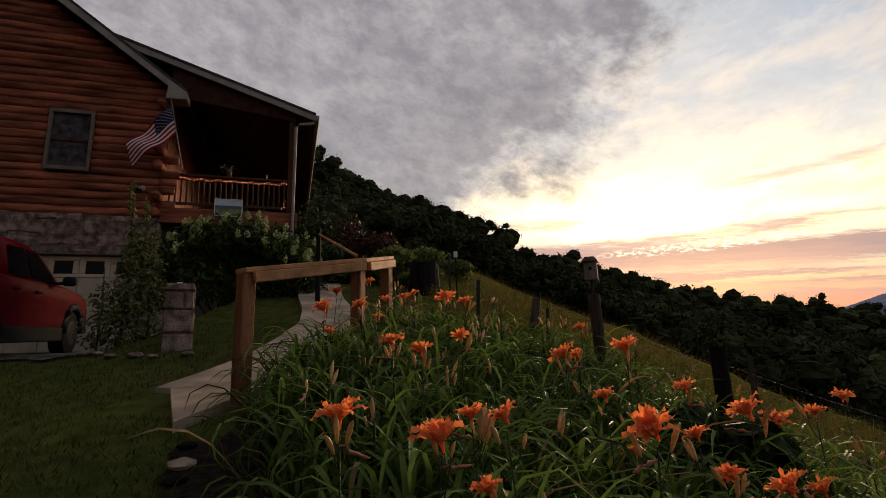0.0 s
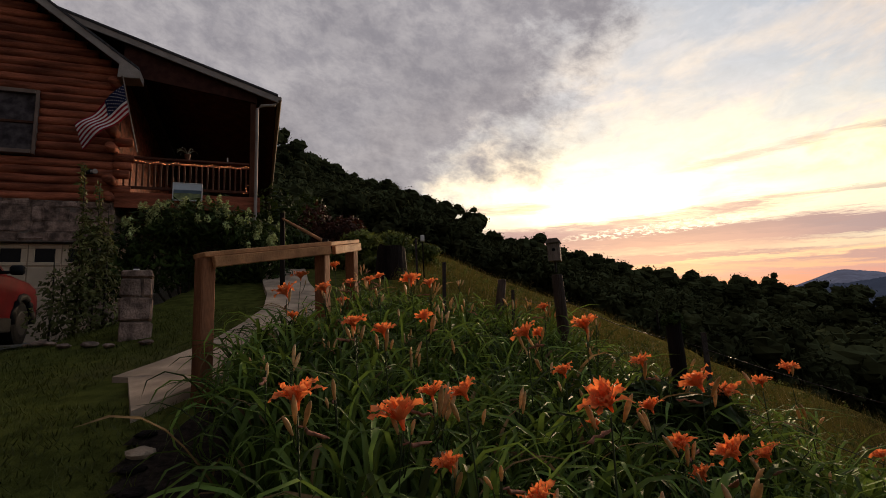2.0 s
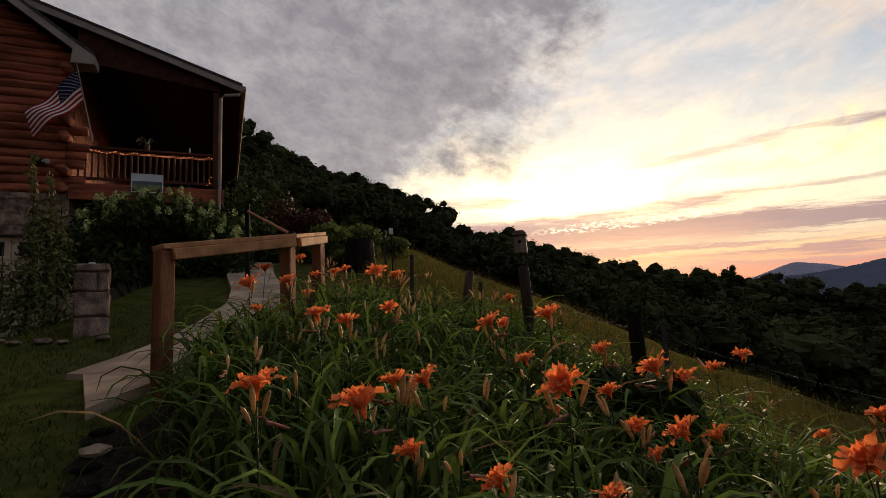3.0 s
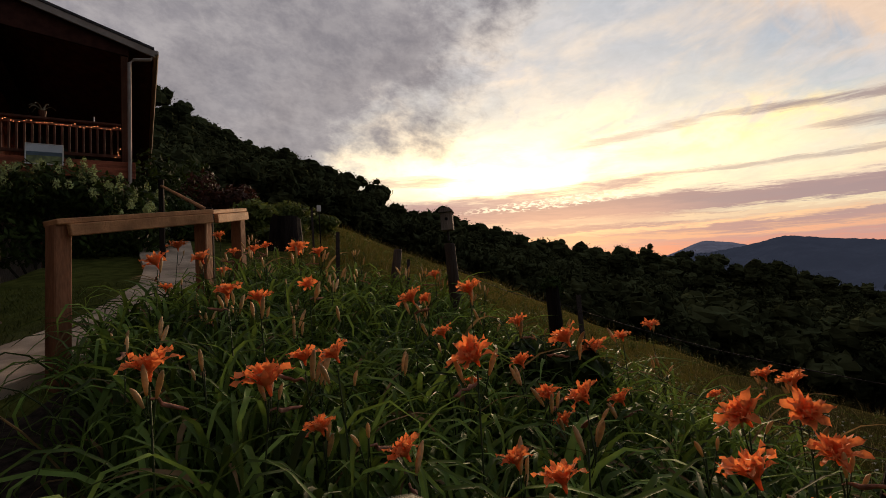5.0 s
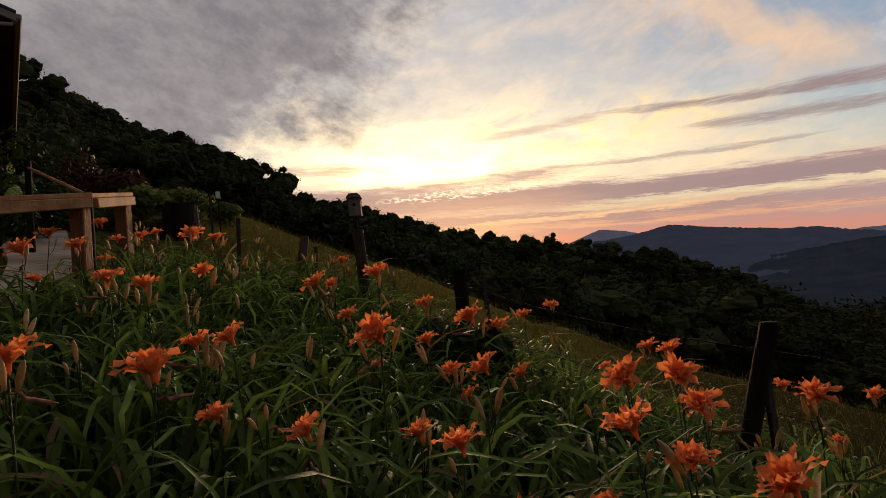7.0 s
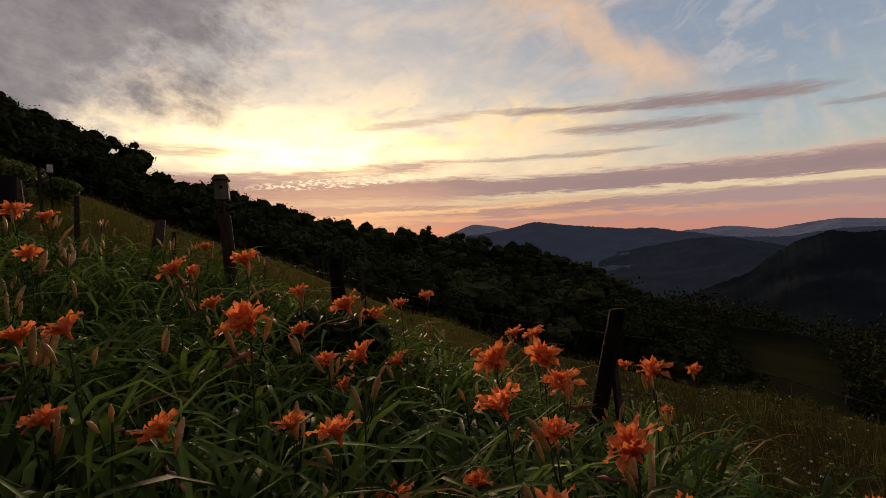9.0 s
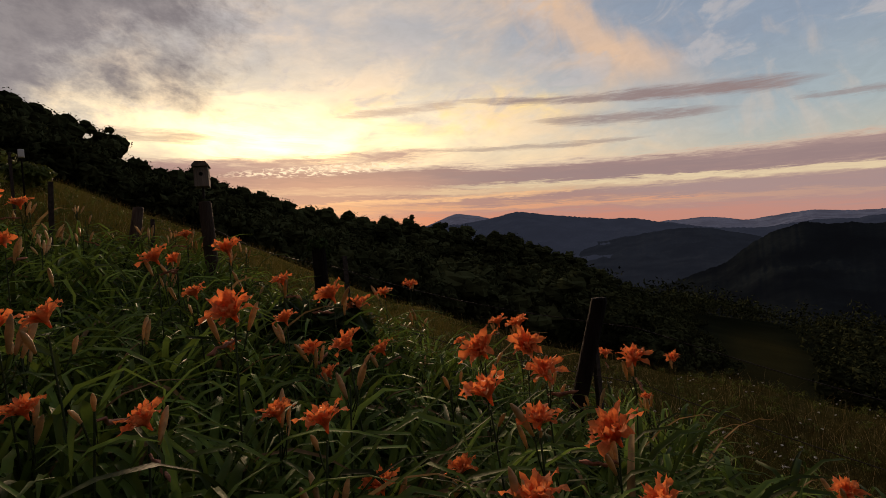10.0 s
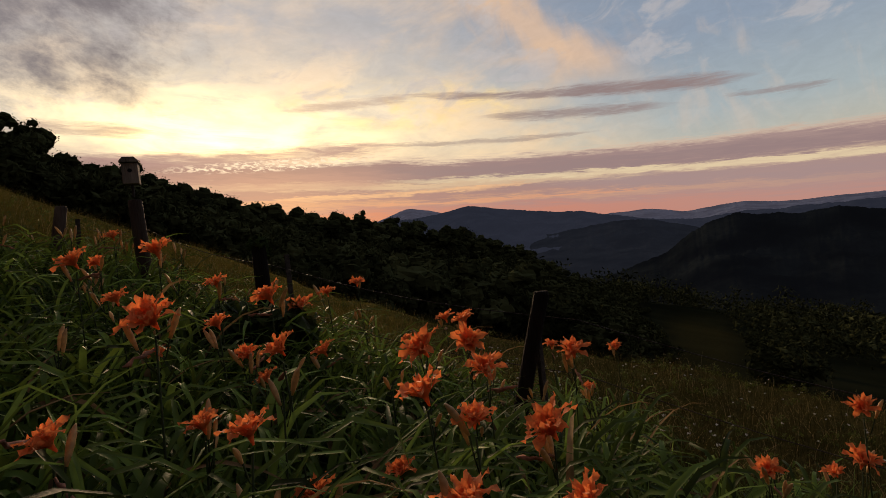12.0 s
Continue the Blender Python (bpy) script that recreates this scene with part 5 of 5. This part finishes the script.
# ---- grass ----
def grass(name, pts, height, width, mat, seed, label, blades=1, segs=2):
    rng = np.random.default_rng(seed)
    P = np.repeat(np.asarray(pts), blades, axis=0)
    n = len(P)
    P = P + np.c_[rng.normal(size=(n, 2)) * height * 0.12, np.zeros(n)]
    q = rng.random(n) * 2 * np.pi
    h = height * (0.5 + 0.9 * rng.random(n))
    out = np.c_[np.cos(q), np.sin(q), np.zeros(n)]
    side = np.c_[-np.sin(q), np.cos(q), np.zeros(n)]
    bend = (0.2 + 1.1 * rng.random(n)) * h
    V, F = [], []
    wd = width * (0.7 + 0.6 * rng.random(n))
    for i, u in enumerate(np.linspace(0, 1, segs + 1)):
        c = P + out * (bend * u * u)[:, None] + np.c_[np.zeros((n, 2)), h * u * (1 - 0.15 * u)]
        k = (wd * (1 - 0.9 * u))[:, None]
        V += [c - side * k, c + side * k]
    V = np.stack(V, 1).reshape(-1, 3)
    m = 2 * (segs + 1)
    b = np.arange(n)[:, None] * m
    F = np.concatenate([b + np.array([2 * i, 2 * i + 1, 2 * i + 3, 2 * i + 2]) for i in range(segs)])
    return tagged(new(name, mesh_of(name, V, F, mat, True)), label, "grass", kind="stuff")


def grass_points(rng, n, inside, x0, x1, y0, y1):
    P = np.c_[rng.uniform(x0, x1, n), rng.uniform(y0, y1, n)]
    keep = np.array([inside(x, y) for x, y in P])
    P = P[keep]
    return np.c_[P, land(P[:, 0], P[:, 1])]


def on_path(x, y):
    return abs(x - float(np.interp(y, [3.8, 4.5, 5.3, 6.2, 6.9, 8.0, 9.1, 10.5], [-1.98, -1.92, -1.80, -1.62, -1.58, -1.85, -2.25, -2.6]))) < 0.56 and y > 3.7


grng = np.random.default_rng(8)
lawn = grass_points(grng, 42000, lambda x, y: x < bed_left(y) - 0.3 and not on_path(x, y) and y < 7.2, -7.0, 0.0, 1.0, 9.0)
grass("lawn_grass", lawn, 0.045, 0.004, GRASS, 1, "short mown lawn grass", 1, 1)


def polar_points(rng, n, a0, a1, r0, r1, inside):
    a, r = np.radians(rng.uniform(a0, a1, n)), np.exp(rng.uniform(math.log(r0), math.log(r1), n))
    P = np.c_[r * np.sin(a), r * np.cos(a)]
    P = P[np.array([inside(x, y) for x, y in P])]
    return np.c_[P, land(P[:, 0], P[:, 1])]


mead = polar_points(grng, 52000, -8, 100, 2.4, 34, lambda x, y: x > fence_x(y) - 0.15 or (y > 5.8 and x > -0.3))
downhill = mead[:, 0] - 0.7 * mead[:, 1] + np.sin(mead[:, 0] * 2.1) * 0.6 > 1.8
grass("meadow_grass", mead[~downhill], 0.21, 0.0034, DRYGRASS, 2, "tall dry meadow grass on the slope", 2, 2)
ROUGHGRASS = material("rough_grass", (0.078, 0.062, 0.020), 0.9, 0, 0.3, 0.7, 20, 0.1, trans=0.25, random_each=0.35, spec=0.0, tint=(0.042, 0.052, 0.014))
grass("rough_grass", mead[downhill], 0.24, 0.0036, ROUGHGRASS, 4, "brownish rough grass on the lower slope below the fence", 2, 2)
tall = polar_points(grng, 5200, -8, 100, 4.2, 24, lambda x, y: x > fence_x(y) + 0.1 or y > 6.0)
SEED = material("dry_seed_stalk", (0.30, 0.225, 0.10), 0.9, 0, 0.3, 4, 30, 0.1, trans=0.2, random_each=0.35, spec=0.0)
grass("seed_stalks", tall, 0.36, 0.0028, SEED, 12, "thin pale dry seed stalks standing above the meadow", 1, 3)
edge_pts = grass_points(grng, 9000, lambda x, y: x > 0.9 and math.hypot(x, y) > 0.9, 0.9, 3.0, -0.9, 0.7)
grass("green_grass", edge_pts, 0.38, 0.0062, LEAF, 3, "lush green grass at the edge of the bed", 2, 3)


# ---- beside the drive: stone pier, shrubs, climbers, edging ----
def build_pier():
    z0 = at(-3.08, 5.9)
    t = thing("stone_pier", pose(-3.24, 6.15, z0, 0, 0, 25) @ Matrix.Diagonal((0.84, 0.84, 1, 1)), "squat grey fieldstone pier at the end of the lawn", "pier")
    rng = random.Random(2)
    z = -0.1
    part("core", boxes((-0.15, 0.15, -0.15, 0.15, -0.1, 0.78)), MORTAR, t)
    for h, cut in ((0.34, 0.0), (0.28, 0.0), (0.22, 0.3), (0.10, 0.0)):
        for a, b in ((-0.2, cut * 0.2), (cut * 0.2, 0.2)) if cut else ((-0.2, 0.2),):
            bm = bmesh.new()
            box(bm, a + 0.006, b - 0.006, -0.2, 0.2, z + 0.006, z + h - 0.006, 0.02)
            for v in bm.verts:
                v.co += Vector((rng.uniform(-1, 1), rng.uniform(-1, 1), rng.uniform(-0.4, 0.4))) * 0.012
            part("stone", bm, STONE, t)
        z += h
    lamp = thing("solar_lamp", pose(-3.26, 6.15, z0 + 0.81, 0, 0, 20), "small white lamp standing on the stone pier", "lamp")
    part("body", boxes((-0.035, 0.035, -0.035, 0.035, 0.0, 0.06), bevel=0.01), WHITE, lamp)
    part("cap", boxes((-0.03, 0.03, -0.03, 0.03, 0.062, 0.085), bevel=0.008), BLACK, lamp)


build_pier()


def leafy(name, m, lobes, count, size, mat, seed, label, category, stems=(), droop=0.4, inner=0.45):
    rng = np.random.default_rng(seed)
    t = thing(name, m, label, category)
    V, F = leaf_cloud(rng, lobes, count, size, droop, inner)
    child("foliage", mesh_of("foliage", V, F, mat), t)
    for pts, rad in stems:
        bm = bmesh.new()
        tube(bm, pts, [rad * (1 - 0.6 * i / (len(pts) - 1)) for i in range(len(pts))], 6)
        part("stem", bm, BARK, t, smooth=True)
    return t


def build_hydrangea():
    rng = np.random.default_rng(31)
    x, y = -4.0, 9.25
    z = at(x, y)
    lobes = [(q * 1.05 + rng.normal() * 0.08, rng.uniform(-0.35, 0.25), hgt, 0.48, 0.45, 0.42) for q, hgt in ((-1.0, 0.75), (-0.6, 1.15), (-0.2, 1.25), (0.2, 1.30), (0.6, 1.2), (1.0, 1.05), (1.2, 0.6), (-1.05, 0.35), (-0.5, 0.5), (0.1, 0.55), (0.7, 0.5), (1.25, 0.3))]
    stems = [([(0.12 * i, 0, -0.1), (0.28 * i, 0.05, 0.6), (0.4 * i, 0.05, 1.2)], 0.02) for i in range(-3, 4)]
    t = leafy("hydrangea_bush", pose(x, y, z, 0, 0, 17), lobes, 7000, 0.062, SHRUB, 6, "large dark green hydrangea bush with pale cone blooms", "bush", stems)
    for i in range(80):
        l = lobes[rng.integers(0, 7)] if i % 5 else lobes[rng.integers(3, 7)]
        q, u = rng.uniform(math.pi * 0.95, math.pi * 2.05), rng.uniform(-0.15, 1.0)
        k = math.sqrt(1 - u * u * 0.8)
        c = (l[0] + l[3] * math.cos(q) * k, l[1] + l[4] * math.sin(q) * k, l[2] + l[5] * u * 1.05)
        V, F = leaf_cloud(rng, [(c[0], c[1], c[2], 0.055, 0.055, 0.07), (c[0], c[1], c[2] + 0.06, 0.03, 0.03, 0.04)], 60, 0.022, 0.4, 0.5)
        child("bloom", mesh_of("bloom", V, F, BLOSSOM), t, None, "pale greenish-white bloom")


build_hydrangea()


def build_climber():
    x, y = -4.30, 6.75
    z = at(x, y)
    lobes = [(-0.10, 0, 0.25, 0.42, 0.3, 0.3), (0.12, 0, 0.3, 0.42, 0.3, 0.32), (-0.05, 0, 0.65, 0.36, 0.28, 0.3), (0.14, 0, 0.75, 0.36, 0.28, 0.32), (0.12, 0, 1.1, 0.28, 0.22, 0.3), (0.10, 0, 1.45, 0.20, 0.18, 0.28)]
    spires = ((-0.02, 2.32), (0.16, 2.08), (0.28, 1.7), (-0.28, 1.1))
    for sx, top in spires[:3]:
        for h in np.arange(1.1, top, 0.12):
            lobes.append((sx + 0.03 * math.sin(h * 5), 0, h, 0.07 * (1.25 - h / top * 0.6), 0.07, 0.07))
    stems = [([(sx, 0, -0.1), (sx + 0.02, 0, top * 0.5), (sx, 0, top)], 0.014) for sx, top in spires]
    leafy("tall_climbing_plant", pose(x, y, z, 0, 0, 20), lobes, 3000, 0.038, HOLLY, 8, "tall straggly green plant with upright seed spires", "plant", stems)


build_climber()
rr_ = random.Random(9)


def rock(name, x, y, size, mat, label, flat=0.5):
    bm = bmesh.new()
    bmesh.ops.create_icosphere(bm, subdivisions=2, radius=size)
    for v in bm.verts:
        v.co *= 1 + 0.35 * noise.noise(v.co * (2.2 / size) + Vector((x * 7, y * 3, 0)))
        v.co.z *= flat
    ob = new(name, bm_mesh(name, bm, mat, False))
    ob.matrix_basis = pose(x, y, at(x, y, 0.02 + size * flat * 0.35), 0, 0, rr_.uniform(0, 360))
    tagged(ob, label, "stone", "edging stones")


for x, y, s_ in ((-3.75, 5.72, 0.11), (-3.5, 5.75, 0.14), (-3.98, 5.85, 0.10), (-4.15, 5.95, 0.13), (-3.28, 5.72, 0.10), (-2.92, 5.78, 0.12), (-4.35, 6.05, 0.09)):
    rock("edging_stone", x, y, s_ * 0.62, STONE, "rough flat edging stone by the drive", 0.4)
rock("pale_stone", -1.43, 2.87, 0.075, CONCRETE, "pale stone at the edge of the mulch", 0.45)
for x, y in ((-1.53, 3.12), (-1.38, 2.70), (-1.27, 2.48), (-1.16, 2.25)):
    rock("edging_stone", x, y, 0.06, DARKPOST, "dark flat edging stone by the mulch", 0.35)


# ---- shrubs, an old stump and a white box up the slope ----
def build_slope_things():
    rng = np.random.default_rng(77)
    green = "loose green shrub on the grassy slope"
    for name, x, y, wd, hg, mat, lab in (("red_shrub", -2.0, 13.0, 1.2, 1.5, REDLEAF, "dark red-leaved shrub below the woods"), ("green_shrub", -0.9, 13.6, 1.3, 0.75, WEED, green), ("green_shrub", 0.1, 13.2, 0.9, 0.5, WEED, green), ("green_shrub", -3.3, 13.4, 1.3, 1.9, SHRUB, "dark green shrub beside the house"), ("green_shrub", -2.7, 11.2, 0.8, 0.9, SHRUB, "dark green shrub beside the path"), ("green_shrub", -0.55, 10.2, 0.7, 0.45, WEED, green), ("green_shrub", -1.5, 11.2, 1.1, 0.8, WEED, green), ("leafy_weed", 1.28, 2.72, 0.42, 0.62, SHRUB, "dark broad-leaved weed beside the mossy fence post")):
        lobes = [(rng.uniform(-0.5, 0.5) * wd, rng.uniform(-0.4, 0.4) * wd, hg * rng.uniform(0.2, 0.8), wd * 0.4, wd * 0.4, hg * 0.3) for _ in range(9)]
        leafy(name, pose(x, y, at(x, y)), lobes, 2600, 0.075, mat, int(x * 10 + 99), lab, "bush", [([(0, 0, -0.2), (0, 0, hg * 0.6)], 0.03)])
    t = thing("old_stump", pose(-0.37, 9.3, at(-0.37, 9.3)), "dark old tree stump among weeds", "stump")
    bm = bmesh.new()
    tube(bm, [(0, 0, -0.2), (0, 0, 0.1), (0.01, 0, 0.45), (0.02, 0, 0.56)], [0.33, 0.29, 0.26, 0.25], 14)
    for v in bm.verts:
        v.co.x += 0.03 * noise.noise(v.co * 7)
        v.co.z += 0.06 * noise.noise(v.co * 9) if v.co.z > 0.4 else 0
    part("trunk", bm, DARKPOST, t)
    t = thing("white_nest_box", pose(0.22, 8.83, at(0.22, 8.83)), "small white box on a thin stake in the meadow", "box")
    h = 2.95 - at(0.22, 8.83)
    part("box", boxes((-0.035, 0.035, -0.035, 0.035, h - 0.06, h + 0.05), bevel=0.006), WHITE, t)
    bm = bmesh.new()
    tube(bm, [(0, 0, -0.2), (0, 0, h - 0.082)], [0.012, 0.012], 6)
    part("stake", bm, DARKPOST, t)


build_slope_things()

# ---- on the house ----
FLAG_RED = material("flag_red", (0.32, 0.02, 0.03), 0.8, 0, 0.15, 8, 200, 0.05, trans=0.25)
FLAG_WHITE = material("flag_white", (0.78, 0.68, 0.68), 0.8, 0, 0.1, 8, 200, 0.05, trans=0.25)
FLAG_BLUE = material("flag_blue", (0.016, 0.019, 0.06), 0.8, 0, 0.15, 8, 200, 0.05, trans=0.2)


def build_flag():
    """Pole slanting out from the corner, the cloth drooping from its upper end."""
    t = thing("flag", HOUSE, "red and white striped flag with starred blue corner", "flag")
    base, tip = Vector((0.42, -0.10, 4.15)), Vector((0.18, -0.72, 5.70))
    bm = bmesh.new()
    tube(bm, [base, tip], [0.014, 0.012], 8)
    part("pole", bm, TRIM, t, "pale flag pole")
    bm = bmesh.new()
    bmesh.ops.create_uvsphere(bm, u_segments=10, v_segments=6, radius=0.03, matrix=Matrix.Translation(tip))
    part("finial", bm, TRIM, t, smooth=True)
    d = (base - tip).normalized()
    A, hoist = tip + d * 0.16, d * 0.66
    fly0, fly1 = Vector((-0.90, 0.10, -1.10)), Vector((-0.86, 0.12, -0.94))

    def cloth(u, v):
        return A + hoist * v * (1 - 0.18 * u) + fly0.lerp(fly1, v) * u + Vector((0.02, -0.09, 0.03)) * math.sin(u * 8 + v * 3.0) * (0.3 + u) * min(1, u * 6)

    nu, nv = 40, 26
    vs = [cloth(i / nu, j / nv) for i in range(nu + 1) for j in range(nv + 1)]
    fs, mi = [], []
    for i in range(nu):
        for j in range(nv):
            a = i * (nv + 1) + j
            fs.append((a, a + nv + 1, a + nv + 2, a + 1))
            mi.append(2 if i < nu * 0.4 and j < nv * 7 / 13 else (j * 13 // nv) % 2)
    child("cloth", mesh_of("cloth", vs, fs, (FLAG_RED, FLAG_WHITE, FLAG_BLUE), True, mi), t)
    star = [(r * math.sin(q * 0.628), 0, r * math.cos(q * 0.628)) for q, r in ((q, 0.016 if q % 2 == 0 else 0.007) for q in range(10))]
    me = mesh_of("star", star, [tuple(range(10))], FLAG_WHITE)
    for r in range(9):
        for c in range(6 - r % 2):
            child("star", me, t, Matrix.Translation(cloth(0.033 + c * 0.066 + 0.033 * (r % 2), (r + 1) * 0.054) + Vector((0, -0.008, 0))))


build_flag()
PRINT_SKY = material("print_sky", (0.52, 0.55, 0.56), 0.5, 0, 0.1, 3, 40, 0)
PRINT_HILL = material("print_hills", (0.06, 0.10, 0.13), 0.5, 0, 0.2, 5, 40, 0)
PRINT_GREEN = material("print_meadow", (0.17, 0.20, 0.07), 0.5, 0, 0.4, 9, 40, 0)


def build_picture():
    t = thing("landscape_picture", HOUSE @ pose(1.18, -0.10, 3.03), "white-framed printed picture of hills hung on the porch", "picture")
    part("rim", boxes((0, 0.64, 0, 0.03, 0, 0.02), (0, 0.64, 0, 0.03, 0.42, 0.44), (0, 0.02, 0, 0.03, 0.02, 0.42), (0.62, 0.64, 0, 0.03, 0.02, 0.42), bevel=0.003), WHITE, t)
    for z0, z1, m in ((0.27, 0.42, PRINT_SKY), (0.19, 0.268, PRINT_HILL), (0.02, 0.188, PRINT_GREEN)):
        part("print", boxes((0.02, 0.62, 0.012, 0.02, z0, z1), bevel=0), m, t)


build_picture()


def build_string_lights():
    t = thing("string_lights", HOUSE, "string of small warm orange bulbs along the porch railing", "lights")
    rng = random.Random(6)
    top = FLOOR + 0.24 + 0.80
    pts = []
    bulb = bmesh.new()
    bmesh.ops.create_icosphere(bulb, subdivisions=1, radius=0.011)
    me = bm_mesh("bulb", bulb, BULB, True)
    for i in range(42):
        x = 0.05 + i * 0.068 + rng.uniform(-0.02, 0.02)
        z = top - 0.05 * abs(math.sin(i * 0.55)) + rng.uniform(-0.02, 0.02)
        pts.append((x, -0.002, z + 0.012))
        child("bulb", me, t, pose(x, -0.005, z))
    for x, z in ((0.03, 3.95), (0.05, 3.85), (0.04, 3.72), (0.06, 3.62), (2.78, 3.42), (2.80, 3.36), (2.74, 3.3), (2.83, 3.5), (0.02, 4.05)):
        child("bulb", me, t, pose(x, -0.02, z))
    bm = bmesh.new()
    tube(bm, pts, [0.004] * len(pts), 4)
    part("cable", bm, BLACK, t)


build_string_lights()


def build_porch_things():
    D = FLOOR + 0.24
    t = thing("potted_plant", HOUSE @ pose(1.45, 0.07, D + 0.912), "pale drooping plant in a small pot on the railing", "plant")
    bm = bmesh.new()
    tube(bm, [(0, 0, 0), (0, 0, 0.10), (0, 0, 0.13)], [0.05, 0.07, 0.075], 12)
    part("pot", bm, DARKWOOD, t)
    V, F = [], []
    g = np.random.default_rng(5)
    for i in range(9):
        leaf_blade(V, F, g, (0, 0, 0.12), g.uniform(0, 6.28) if i > 2 else math.pi, 0.3, 0.02, radians(50), radians(70))
    child("leaves", mesh_of("leaves", np.array(V), F, material("pale_leaf", (0.35, 0.36, 0.28), 0.6)), t)
    c = thing("white_candle", HOUSE @ pose(2.35, 0.07, D + 0.912), "slim white candle standing on the railing", "candle")
    bm = bmesh.new()
    tube(bm, [(0, 0, 0), (0, 0, 0.12)], [0.014, 0.013], 8)
    part("stick", bm, WHITE, c)
    f = thing("flood_lamp", HOUSE @ pose(-0.52, -0.08, 3.62), "small dark floodlight fixed to the log wall", "lamp")
    part("mount", boxes((-0.12, 0.10, -0.06, 0.03, -0.05, 0.06), bevel=0.02), BLACK, f)
    bm = bmesh.new()
    tube(bm, [(0.08, -0.05, 0), (0.16, -0.12, -0.02), (0.17, -0.14, -0.025)], [0.04, 0.06, 0.05], 12)
    part("head", bm, TRIM, f)


build_porch_things()


# ---- weeds scattered over the meadow ----
def meadow_weeds():
    rng = np.random.default_rng(51)
    clouds = []
    for _ in range(900):
        a, r = radians(rng.uniform(-6, 96)), math.exp(rng.uniform(math.log(2.6), math.log(17)))
        x, y = r * math.sin(a), r * math.cos(a)
        if x < fence_x(y) + 0.05 and not (y > 6 and x > -0.2):
            continue
        h = rng.uniform(0.08, 0.2)
        z = at(x, y)
        lobes = [(x + rng.normal() * 0.07, y + rng.normal() * 0.07, z + h * rng.uniform(0.3, 1.0), 0.09, 0.09, h * 0.6) for _ in range(3)]
        clouds.append(leaf_cloud(rng, lobes, 45, 0.028, 0.3, 0.2))
    V, F = join_clouds(clouds)
    tagged(new("meadow_weeds", mesh_of("meadow_weeds", V, F, WEED)), "low green weeds scattered through the dry meadow grass", "weeds", kind="stuff")


meadow_weeds()


def white_meadow_flowers():
    """Tiny white flower heads in the rough grass below the fence."""
    rng = np.random.default_rng(64)
    clouds = []
    for _ in range(150):
        a, r = radians(rng.uniform(48, 92)), rng.uniform(4.0, 13.0)
        x, y = r * math.sin(a), r * math.cos(a)
        if x < fence_x(y) + 0.5:
            continue
        z = at(x, y) + rng.uniform(0.14, 0.28)
        clouds.append(leaf_cloud(rng, [(x, y, z, 0.018, 0.018, 0.008)], 10, 0.012, 0.6, 0.3))
    V, F = join_clouds(clouds)
    tagged(new("wild_flowers", mesh_of("wild_flowers", V, F, WHITE)), "tiny white wild flower heads in the rough grass", "flowers", kind="stuff")


white_meadow_flowers()
